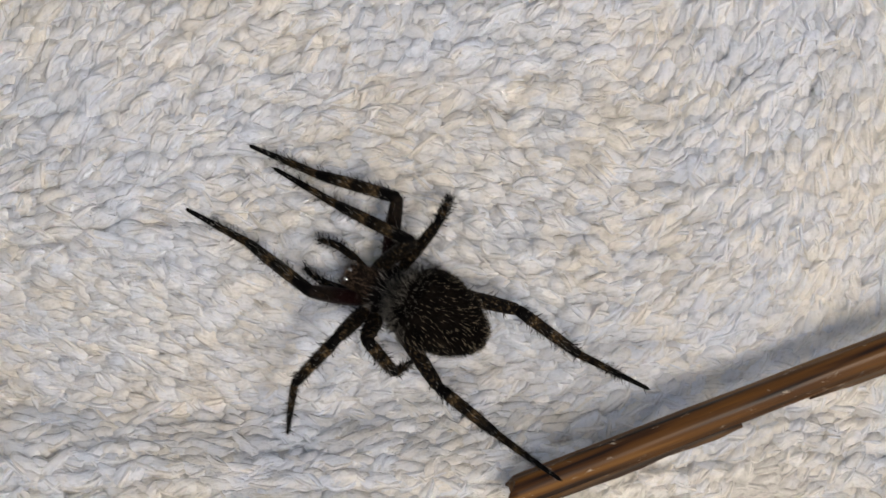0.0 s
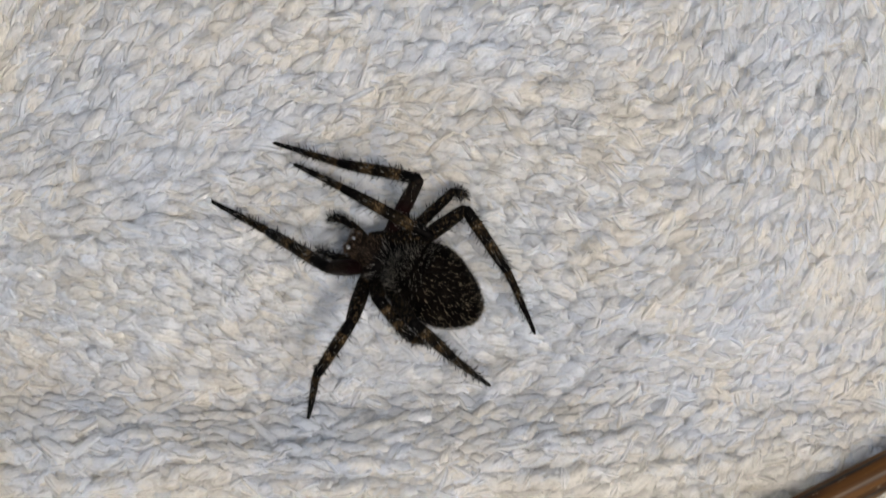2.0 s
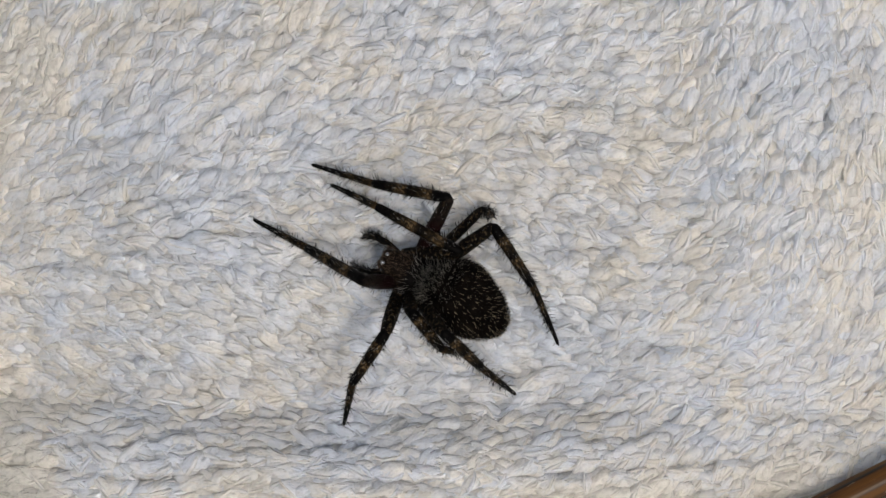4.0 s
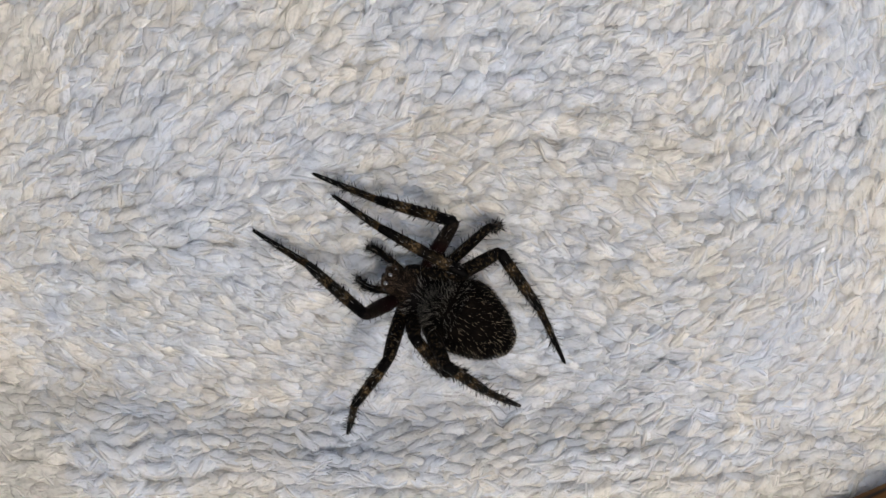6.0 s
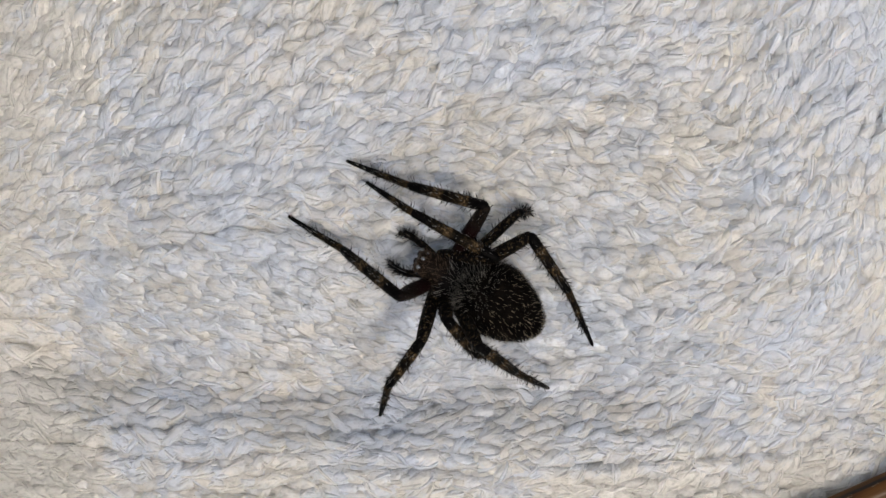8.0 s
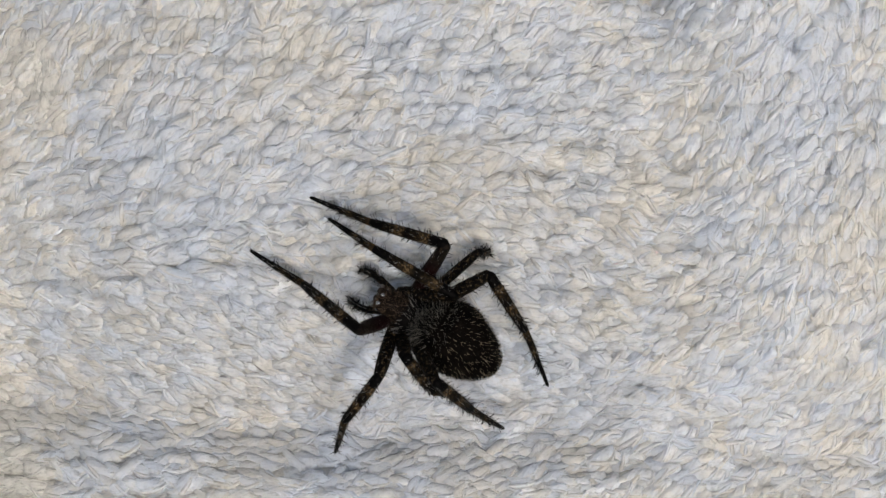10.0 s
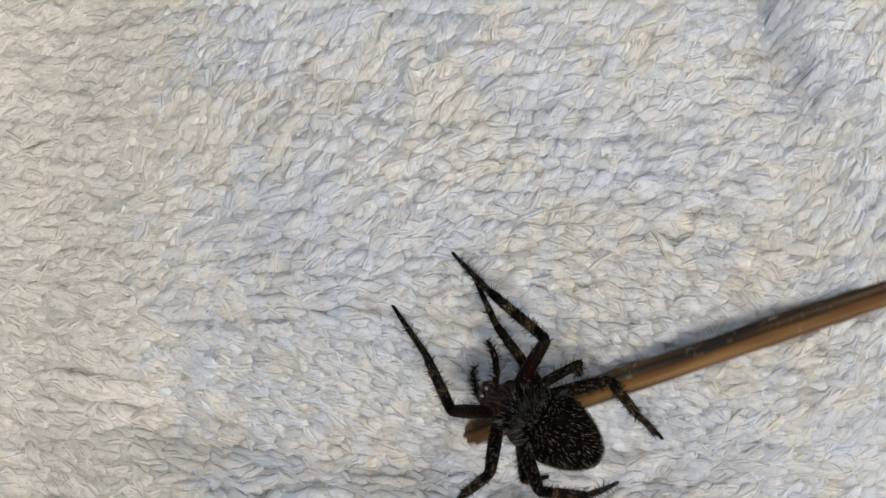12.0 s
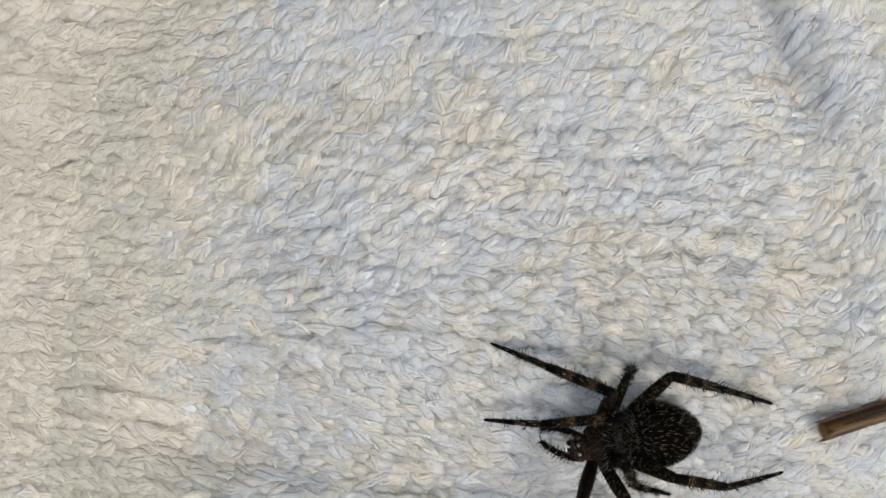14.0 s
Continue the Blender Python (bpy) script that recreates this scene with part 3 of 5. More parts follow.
        for k in range(230):
            x, y, z, r = spine[rng.randrange(2, 14)]
            a = rng.uniform(0, 6.283)
            out = Vector((0, math.cos(a), math.sin(a)))
            p.hair(Vector((x, y, z)) + out * r * 0.9, out + Vector((rng.uniform(0.2, 1.2), 0, 0)), rng.uniform(0.35, 0.65), 0.022, 1 if rng.random() < 0.75 else 2)
        palps.append(part("pedipalp", p, [DARKF, BRISTLE, PALE], top, "short bristly black feeler"))

    # legs: coxa and trochanter stay on the body, three joints move
    legs = {}
    for name, (cx, cy, fl, tl, ml, k) in LEGS.items():
        side = -1 if name[0] == "R" else 1
        c = Solid()
        inner, outer = Vector((cx * 0.55, side * cy * 0.45, 1.6)), Vector((cx, side * cy, 1.7))
        for_way = (outer - inner).normalized()
        e1 = for_way.orthogonal().normalized()
        e2 = for_way.cross(e1)
        c.loft([[inner + (outer - inner) * (u * 1.25) + (e1 * math.cos(q) + e2 * math.sin(q)) * r * k for q in np.linspace(0, 6.283, 12, endpoint=False)]
                for u, r in ((0, 0.5), (0.3, 0.66), (0.7, 0.68), (0.95, 0.6), (1.0, 0.4))])
        leg = part("leg", c, [BLACK], top, "dark banded bristly leg")
        rnd = np.random.default_rng(len(legs) + 3)
        fm = FEMUR if name == "R2" else REDF if name == "L1" else DARKF
        joints = []
        for jname, me in (("femur", segment(fl, 0.44 * k, 0.57 * k, 0.41 * k, True, [fm, BRISTLE, PALE], rnd, 170)),
                          ("tibia", segment(tl, 0.41 * k, 0.43 * k, 0.31 * k, True, [TIBIA, BRISTLE, PALE], rnd, 360, sag=0.12)),
                          ("metatarsus", segment(ml, 0.31 * k, 0.23 * k, 0.13 * k, True, [FOOT, BRISTLE, PALE], rnd, 120 if name == "R3" else 300, sag=0.18, bare=0.62))):
            ob = new(jname, me)
            ob.parent = leg
            joints.append(ob)
        legs[name] = joints
    return top, palps, legs


# coxa x, coxa y, joint lengths in mm, thickness
LEGS = {
    'R1': (1.3, 1.25, 4.82, 7.29, 5.32, 1),
    'R2': (0.6, 1.45, 5.56, 6.38, 5.64, 1),
    'R3': (-0.2, 1.45, 5.40, 2.86, 2.49, 0.74),
    'R4': (-0.9, 1.2, 6.20, 5.50, 5.40, 0.98),
    'L1': (1.3, 1.25, 5.89, 7.47, 5.42, 1),
    'L2': (0.6, 1.45, 4.88, 4.86, 5.24, 0.98),
    'L3': (-0.2, 1.45, 3.30, 3.65, 3.00, 1.02),
    'L4': (-0.9, 1.2, 6.22, 5.21, 5.61, 0.98),
}


# ---- the stick ----
def stick():
    """A brown split stem 190 mm long, its broken end at the origin, along x."""
    rng = random.Random(4)
    top = new("stick")
    tagged(top, "thin brown split wooden stick with a broken end", "stick")
    s = Solid()
    n = 28
    rings = []
    for i in range(61):
        u = i / 60
        x = 190 * u**1.6
        ring = []
        for j in range(n):
            a = 2 * math.pi * j / n
            r = 1.10 * (1 + 0.05 * math.sin(3 * a + 1) + 0.035 * math.sin(7 * a))
            if math.sin(a) > 0.55:
                r *= 0.93
            if abs(a - 5.6) < 0.2:
                r *= 0.84
            if abs(a - 1.0) < 0.13:
                r *= 0.9
            r *= 1 + 0.02 * math.sin(x / 6) + 0.012 * math.sin(x / 1.7 + j)
            bend = 0.5 * math.sin(x / 70)
            jag = (0.35 * math.sin(2.1 * a + 0.7) + 0.25 * math.sin(5 * a) + rng.uniform(-0.1, 0.1)) if i == 0 else 0
            ring.append(Vector((x + jag, r * math.cos(a) * 1.06 + bend, r * math.sin(a) * 0.78)))
        rings.append(ring)
    s.loft(rings)
    for i in range(60 * n):
        a = 360 * (i % n + 0.5) / n
        s.m[i] = 2 if a < 116 else 1 if a < 180 else 0
    part("shaft", s, [WOOD, SPLIT, BARK], top, "glossy brown shaft with dark grain")
    c = Solid()
    c.loft([[Vector((x, r * math.cos(q), r * math.sin(q))) for q in np.linspace(0, 6.283, 14, endpoint=False)] for x, r in ((0.6, 0.85), (-0.1, 0.8), (-0.3, 0.58), (-0.22, 0.25))])
    part("broken_end", c, [CORE], top, "pale splintered broken end")
    for x0, x1, y, z, w in ((1.5, 16.5, 1.27, 0.05, 0.42), (21.5, 36, 1.38, 0.05, 0.40), (4, 9, -0.9, -0.4, 0.14), (12, 40, 1.05, 0.5, 0.18), (28, 50, 0.85, 0.68, 0.15)):
        f = Solid()
        f.loft([ellipse(x, y + 0.06 * math.sin(x), z, w * t, w * 0.6 * t, w * 0.6 * t, 8) for x, t in zip(np.linspace(x0, x1, 9), (0.3, 0.8, 1, 0.95, 1, 0.9, 1, 1.05, 0.9))])
        part("splinter", f, [BARK], top, "thin lifted splinter of bark")
    for k in range(26):
        f = Solid()
        x = rng.uniform(1, 45)
        a = rng.uniform(0.0, 6.2)
        f.hair((x, 1.02 * math.cos(a), 0.94 * math.sin(a)), (rng.uniform(-1, 1), math.cos(a) * 0.7, math.sin(a) * 0.5 + 0.2), rng.uniform(0.6, 1.6), 0.022, 0, (rng.uniform(-0.4, 0.4), 0, 0))
        part("fibre", f, [PALE], top)
    return top


# ---- ground under the towel ----
def ground():
    me = mesh_of("ground", [(x, y, z) for z in (-0.0295, -9.45 * MM) for x, y in ((-0.22, -0.2), (0.22, -0.2), (0.22, 0.2), (-0.22, 0.2))],
                 [(0, 3, 2, 1), (4, 5, 6, 7), (0, 1, 5, 4), (1, 2, 6, 5), (2, 3, 7, 6), (3, 0, 4, 7)])
    me.polygons.foreach_set("use_smooth", [False] * 6)
    me.materials.append(GROUND)
    tagged(new("ground", me), "plain grey stone slab under the towel", "ground", kind="structure")


ground()
TOWEL = towel()
SPIDER, PALPS, JOINTS = spider()
STICK = stick()


# ---- what moves ----
def at(x, y, z, rx=0, ry=0, rz=0):
    """A pose with its place in millimetres."""
    return pose(x * MM, y * MM, z * MM, rx, ry, rz)


def motions():
    walk(SPIDER, [
        (0, at(0.70, -16.09, 0.00, 0, 7.6, 153.6)), (0.2, at(0.20, -15.29, 0.01, 0, 6.7, 151.5)), (0.5, at(0.67, -15.79, 0.00, 0, 7.3, 151.0)),
        (1, at(-0.95, -14.41, -0.00, 0, -4.4, 149.7)), (1.5, at(-0.93, -14.34, -0.00, 0, -4.9, 150.3)), (11.15, at(-0.93, -14.34, -0.00, 0, -4.9, 150.3)),
        (11.3, at(-0.21, -14.48, -0.00, 0, -4.1, 151.4)), (11.5, at(-1.36, -14.19, 0.30, 0, -6.3, 152.6)), (11.7, at(-2.14, -14.72, 1.19, 0, -5.1, 154.0)),
        (12, at(-3.22, -17.55, 2.29, 0, 0.7, 153.8)), (12.2, at(-3.05, -16.07, 2.50, 0, 12.1, 156.4)), (12.3, at(-4.22, -15.85, 1.49, 0, 11.3, 154.8)),
        (12.5, at(-2.94, -16.22, 0.53, 0, 11.9, 157.1)), (12.7, at(-0.13, -17.08, 0.01, 0, 11.7, 171.3)), (13, at(1.85, -17.85, -0.00, 0, -0.8, 178.8)),
        (13.2, at(2.14, -17.88, 0.90, 0, -15.0, 181.4)), (13.5, at(1.94, -18.77, 0.90, 0, -15.9, 186.7)), (13.7, at(2.24, -18.46, 0.90, 0, -15.2, 189.2)),
        (14, at(2.09, -19.11, 0.90, 0, -12.3, 190.9))])
    walk(JOINTS['R1'][0], [
        (0, at(1.30, -1.25, 1.70, 0.0, -48.2, -124.8)), (0.2, at(1.30, -1.25, 1.70, 0.0, -50.1, -122.1)), (0.5, at(1.30, -1.25, 1.70, 0.0, -44.0, -121.1)),
        (1, at(1.30, -1.25, 1.70, 0.0, -49.0, -140.2)), (1.5, at(1.70, -1.01, 1.46, 0.0, -27.8, -148.8)), (11.15, at(1.70, -1.01, 1.46, 0.0, -27.8, -148.8)),
        (11.3, at(1.30, -1.25, 1.70, 0.0, -48.9, -142.9)), (11.5, at(1.30, -1.25, 1.70, 0.0, -62.2, -125.0)), (11.7, at(1.30, -1.25, 1.70, -0.0, -76.2, -85.6)),
        (12, at(1.30, -1.25, 1.70, 0.0, 47.5, -165.4)), (12.2, at(1.30, -1.25, 1.70, -0.0, -57.4, -88.2)), (12.3, at(1.30, -1.25, 1.70, -0.0, -54.7, -82.6)),
        (12.5, at(1.30, -1.25, 1.70, -0.0, -49.9, -82.4)), (12.7, at(1.30, -1.25, 1.70, 0.0, -51.0, -93.7)), (13, at(1.30, -1.25, 1.70, -0.0, -41.1, -70.9)),
        (13.2, at(1.30, -1.25, 1.70, -0.0, -30.2, -62.2)), (13.5, at(1.30, -1.25, 1.70, -0.0, -52.5, -85.7)), (13.7, at(1.30, -1.25, 1.70, 0.0, -70.3, -118.8)),
        (14, at(1.30, -1.25, 1.70, 0.0, -65.0, -137.1))])
    walk(JOINTS['R1'][1], [
        (0, at(-0.54, -3.89, 5.29, -0.0, 28.7, -1.7)), (0.2, at(-0.34, -3.87, 5.40, 0.0, 28.5, 1.4)), (0.5, at(-0.49, -4.22, 5.05, 0.0, 30.5, 3.9)),
        (1, at(-1.13, -3.27, 5.34, -0.0, 41.0, -4.3)), (1.5, at(-1.95, -3.22, 3.70, 0.0, 3.5, 1.0)), (11.15, at(-1.95, -3.22, 3.70, 0.0, 3.5, 1.0)),
        (11.3, at(-1.23, -3.16, 5.34, 0.0, 44.8, 1.2)), (11.5, at(0.01, -3.09, 5.97, 0.0, 58.3, 3.1)), (11.7, at(1.39, -2.40, 6.38, -0.0, 69.7, -9.7)),
        (12, at(-1.84, -2.07, -1.84, -0.0, -17.7, -24.5)), (12.2, at(1.38, -3.85, 5.76, -0.0, 61.9, -2.5)), (12.3, at(1.66, -4.01, 5.63, -0.0, 32.0, -10.7)),
        (12.5, at(1.71, -4.33, 5.38, -0.0, 17.6, -12.4)), (12.7, at(1.11, -4.28, 5.44, -0.0, 12.2, -10.3)), (13, at(2.49, -4.68, 4.86, -0.0, 29.3, -22.3)),
        (13.2, at(3.24, -4.93, 4.12, -0.0, 45.8, -27.5)), (13.5, at(1.52, -4.17, 5.52, -0.0, 47.9, -22.2)), (13.7, at(0.52, -2.67, 6.23, -0.0, 36.8, -8.5)),
        (14, at(-0.19, -2.63, 6.06, 0.0, 40.8, 3.5))])
    walk(JOINTS['R1'][2], [
        (0, at(5.85, -4.07, 1.79, -0.0, -0.2, -4.7)), (0.2, at(6.06, -3.71, 1.92, -0.0, 3.0, -1.1)), (0.5, at(5.78, -3.79, 1.34, 0.0, -4.7, 0.8)),
        (1, at(4.35, -3.69, 0.55, 0.0, 11.1, 7.1)), (1.5, at(5.33, -3.10, 3.26, 0.0, 42.0, 1.0)), (11.15, at(5.33, -3.10, 3.26, 0.0, 42.0, 1.0)),
        (11.3, at(3.93, -3.06, 0.20, -0.0, 5.6, -0.3)), (11.5, at(3.83, -2.88, -0.23, -0.0, 7.6, -9.7)), (11.7, at(3.89, -2.82, -0.46, -0.0, 13.5, -18.1)),
        (12, at(4.48, -4.95, 0.38, -0.0, 25.6, -34.7)), (12.2, at(4.82, -3.99, -0.67, -0.0, -4.0, -36.2)), (12.3, at(7.74, -5.15, 1.76, -0.0, 2.6, -24.7)),
        (12.5, at(8.50, -5.82, 3.18, -0.0, 5.2, -23.9)), (12.7, at(8.12, -5.55, 3.90, -0.0, 9.1, -18.5)), (13, at(8.37, -7.09, 1.29, -0.0, 11.6, -24.1)),
        (13.2, at(7.75, -7.28, -1.10, -0.0, 28.1, -32.2)), (13.5, at(6.06, -6.02, 0.10, -0.0, 36.5, -33.6)), (13.7, at(6.30, -3.53, 1.86, -0.0, 61.7, -18.7)),
        (14, at(5.33, -2.30, 1.29, -0.0, 43.1, -7.5))])
    walk(JOINTS['R2'][0], [
        (0, at(0.60, -1.45, 1.70, -0.0, -26.9, -75.8)), (0.2, at(0.60, -1.45, 1.70, -0.0, -27.8, -72.6)), (0.5, at(0.60, -1.45, 1.70, -0.0, -26.4, -75.9)),
        (1, at(0.60, -1.45, 1.70, -0.0, -29.1, -85.4)), (1.5, at(0.60, -1.45, 1.70, -0.0, -29.7, -86.4)), (11.15, at(0.60, -1.45, 1.70, -0.0, -29.7, -86.4)),
        (11.3, at(0.60, -1.45, 1.70, -0.0, -32.6, -89.3)), (11.5, at(0.60, -1.45, 1.70, -0.0, -43.5, -89.8)), (11.7, at(0.60, -1.45, 1.70, -0.0, -49.6, -89.8)),
        (12, at(0.60, -1.45, 1.70, -0.0, -30.3, -87.0)), (12.2, at(0.60, -1.45, 1.70, -0.0, 14.1, -81.8)), (12.3, at(0.60, -1.45, 1.70, 0.0, -38.0, -111.1)),
        (12.5, at(0.60, -1.45, 1.70, 0.0, -35.4, -108.4)), (12.7, at(0.60, -1.45, 1.70, 0.0, -27.6, -98.9)), (13, at(0.60, -1.45, 1.70, -0.0, -17.9, -79.5)),
        (13.2, at(0.60, -1.45, 1.70, -0.0, -9.5, -78.6)), (13.5, at(0.60, -1.45, 1.70, -0.0, -53.5, -88.6)), (13.7, at(0.60, -1.45, 1.70, 0.0, -56.8, -91.3)),
        (14, at(0.60, -1.45, 1.70, -0.0, -54.7, -89.9))])
    walk(JOINTS['R2'][1], [
        (0, at(1.82, -6.26, 4.22, 0.0, 14.5, 8.1)), (0.2, at(2.07, -6.14, 4.29, 0.0, 10.0, 13.0)), (0.5, at(1.82, -6.28, 4.18, 0.0, 14.5, 11.2)),
        (1, at(0.99, -6.29, 4.41, 0.0, 25.6, 17.1)), (1.5, at(0.90, -6.27, 4.46, 0.0, 25.0, 16.9)), (11.15, at(0.90, -6.27, 4.46, 0.0, 25.0, 16.9)),
        (11.3, at(0.66, -6.13, 4.70, 0.0, 24.0, 15.6)), (11.5, at(0.61, -5.48, 5.52, 0.0, 35.1, 10.7)), (11.7, at(0.61, -5.05, 5.93, 0.0, 38.8, 5.1)),
        (12, at(0.85, -6.24, 4.50, -0.0, 25.9, -8.9)), (12.2, at(1.37, -6.78, 0.35, -0.0, -32.3, -17.9)), (12.3, at(-0.98, -5.54, 5.12, -0.0, 14.0, -26.5)),
        (12.5, at(-0.83, -5.75, 4.92, -0.0, -1.8, -21.8)), (12.7, at(-0.17, -6.31, 4.28, -0.0, -5.3, -30.3)), (13, at(1.56, -6.65, 3.41, -0.0, 1.1, -35.6)),
        (13.2, at(1.68, -6.82, 2.62, -0.0, 18.9, -37.1)), (13.5, at(0.68, -4.75, 6.16, -0.0, 45.8, -29.0)), (13.7, at(0.53, -4.49, 6.35, -0.0, 47.2, -30.9)),
        (14, at(0.61, -4.66, 6.23, -0.0, 45.9, -31.5))])
    walk(JOINTS['R2'][2], [
        (0, at(7.93, -5.39, 2.62, 0.0, 5.8, 2.1)), (0.2, at(8.19, -4.73, 3.18, 0.0, 13.4, 3.5)), (0.5, at(7.87, -5.07, 2.58, 0.0, 5.3, 8.1)),
        (1, at(6.48, -4.60, 1.65, 0.0, 23.3, 11.2)), (1.5, at(6.43, -4.59, 1.76, 0.0, 25.6, 10.5)), (11.15, at(6.43, -4.59, 1.76, 0.0, 25.6, 10.5)),
        (11.3, at(6.27, -4.56, 2.10, 0.0, 26.4, 9.0)), (11.5, at(5.75, -4.51, 1.86, 0.0, 30.9, 2.1)), (11.7, at(5.57, -4.60, 1.92, -0.0, 37.9, -6.0)),
        (12, at(6.51, -7.13, 1.72, -0.0, 40.3, -14.7)), (12.2, at(6.50, -8.44, 3.75, 0.0, 41.9, 19.6)), (12.3, at(4.56, -8.29, 3.58, 0.0, 32.7, 14.9)),
        (12.5, at(5.08, -8.11, 5.12, 0.0, 36.4, 9.5)), (12.7, at(5.31, -9.52, 4.86, -0.0, 25.1, -4.0)), (13, at(6.75, -10.36, 3.29, -0.0, 33.4, -20.7)),
        (13.2, at(6.49, -10.46, 0.55, -0.0, 42.6, -32.9)), (13.5, at(4.57, -6.91, 1.58, -0.0, 48.8, -21.5)), (13.7, at(4.25, -6.72, 1.66, -0.0, 47.3, -27.8)),
        (14, at(4.39, -6.98, 1.66, -0.0, 43.7, -32.0))])
    walk(JOINTS['R3'][0], [
        (0, at(-0.20, -1.45, 1.70, 0.0, -32.8, -106.8)), (0.2, at(-0.20, -1.45, 1.70, 0.0, -35.8, -105.8)), (0.5, at(-0.20, -1.45, 1.70, 0.0, -35.1, -106.5)),
        (1, at(-0.20, -1.45, 1.70, 0.0, -32.5, -102.7)), (1.5, at(-0.31, -1.81, 1.74, 0.0, -6.0, -106.7)), (11.15, at(-0.31, -1.81, 1.74, 0.0, -6.0, -106.7)),
        (11.3, at(-0.20, -1.45, 1.70, 0.0, -33.4, -99.4)), (11.5, at(-0.20, -1.45, 1.70, 0.0, -41.3, -94.6)), (11.7, at(-0.20, -1.45, 1.70, 0.0, -41.8, -104.4)),
        (12, at(-0.20, -1.45, 1.70, 0.0, -22.1, -116.9)), (12.2, at(-0.20, -1.45, 1.70, 0.0, 34.0, -131.8)), (12.3, at(-0.20, -1.45, 1.70, 0.0, 0.1, -114.2)),
        (12.5, at(-0.20, -1.45, 1.70, 0.0, -19.8, -114.1)), (12.7, at(-0.20, -1.45, 1.70, 0.0, -26.0, -108.0)), (13, at(-0.20, -1.45, 1.70, 0.0, -43.0, -93.5)),
        (13.2, at(-0.20, -1.45, 1.70, -0.0, -40.4, -87.5)), (13.5, at(-0.20, -1.45, 1.70, 0.0, -42.6, -100.0)), (13.7, at(-0.20, -1.45, 1.70, 0.0, -43.2, -103.1)),
        (14, at(-0.20, -1.45, 1.70, 0.0, -38.9, -103.2))])
    walk(JOINTS['R3'][1], [
        (0, at(-1.51, -5.80, 4.63, -0.0, 45.5, -85.8)), (0.2, at(-1.40, -5.66, 4.86, -0.0, 49.3, -82.6)), (0.5, at(-1.45, -5.69, 4.81, -0.0, 48.2, -82.0)),
        (1, at(-1.21, -5.91, 4.62, 0.0, 44.5, -144.3)), (1.5, at(-1.85, -6.95, 2.30, 0.0, 66.0, -163.0)), (11.15, at(-1.85, -6.95, 2.30, 0.0, 66.0, -163.0)),
        (11.3, at(-0.94, -5.91, 4.69, 0.0, 47.1, -135.1)), (11.5, at(-0.52, -5.50, 5.26, 0.0, 64.0, -164.9)), (11.7, at(-1.20, -5.33, 5.29, 0.0, 77.2, 130.1)),
        (12, at(-2.45, -5.88, 3.72, 0.0, 67.4, 122.4)), (12.2, at(-3.18, -4.79, -1.32, 0.0, 19.2, 160.5)), (12.3, at(-2.41, -6.36, 1.69, 0.0, 59.7, 164.3)),
        (12.5, at(-2.27, -6.08, 3.53, 0.0, 62.3, 160.9)), (12.7, at(-1.70, -6.06, 4.07, 0.0, 64.6, 145.8)), (13, at(-0.44, -5.39, 5.38, 0.0, 67.4, -178.9)),
        (13.2, at(-0.02, -5.55, 5.20, 0.0, 61.5, -175.0)), (13.5, at(-0.89, -5.36, 5.35, 0.0, 60.1, -168.3)), (13.7, at(-1.09, -5.28, 5.39, 0.0, 60.6, -170.9)),
        (14, at(-1.16, -5.54, 5.09, 0.0, 60.5, -165.5))])
    walk(JOINTS['R3'][2], [
        (0, at(-1.37, -7.80, 2.59, 0.0, 83.7, -30.0)), (0.2, at(-1.16, -7.51, 2.70, 0.0, 83.3, -37.6)), (0.5, at(-1.19, -7.57, 2.68, 0.0, 83.3, -32.4)),
        (1, at(-2.85, -7.10, 2.63, 0.0, 88.3, 62.4)), (1.5, at(-2.96, -7.29, -0.31, 0.0, 60.0, 170.0)), (11.15, at(-2.96, -7.29, -0.31, 0.0, 60.0, 170.0)),
        (11.3, at(-2.31, -7.28, 2.60, 0.0, 76.3, 148.9)), (11.5, at(-1.73, -5.82, 2.69, 0.0, 74.1, 173.2)), (11.7, at(-1.61, -4.85, 2.49, 0.0, 84.6, -168.4)),
        (12, at(-3.04, -4.95, 1.07, 0.0, 79.8, 143.3)), (12.2, at(-5.72, -3.89, -2.26, 0.0, 36.4, 134.7)), (12.3, at(-3.80, -5.97, -0.77, 0.0, 37.5, 148.9)),
        (12.5, at(-3.53, -5.65, 1.00, 0.0, 55.9, 152.4)), (12.7, at(-2.71, -5.37, 1.49, 0.0, 44.0, 109.7)), (13, at(-1.54, -5.41, 2.73, 0.0, 56.4, 113.9)),
        (13.2, at(-1.39, -5.67, 2.68, 0.0, 65.9, 168.5)), (13.5, at(-2.28, -5.65, 2.87, 0.0, 64.9, 167.3)), (13.7, at(-2.48, -5.50, 2.90, 0.0, 65.4, 167.0)),
        (14, at(-2.52, -5.89, 2.60, 0.0, 68.0, 164.0))])
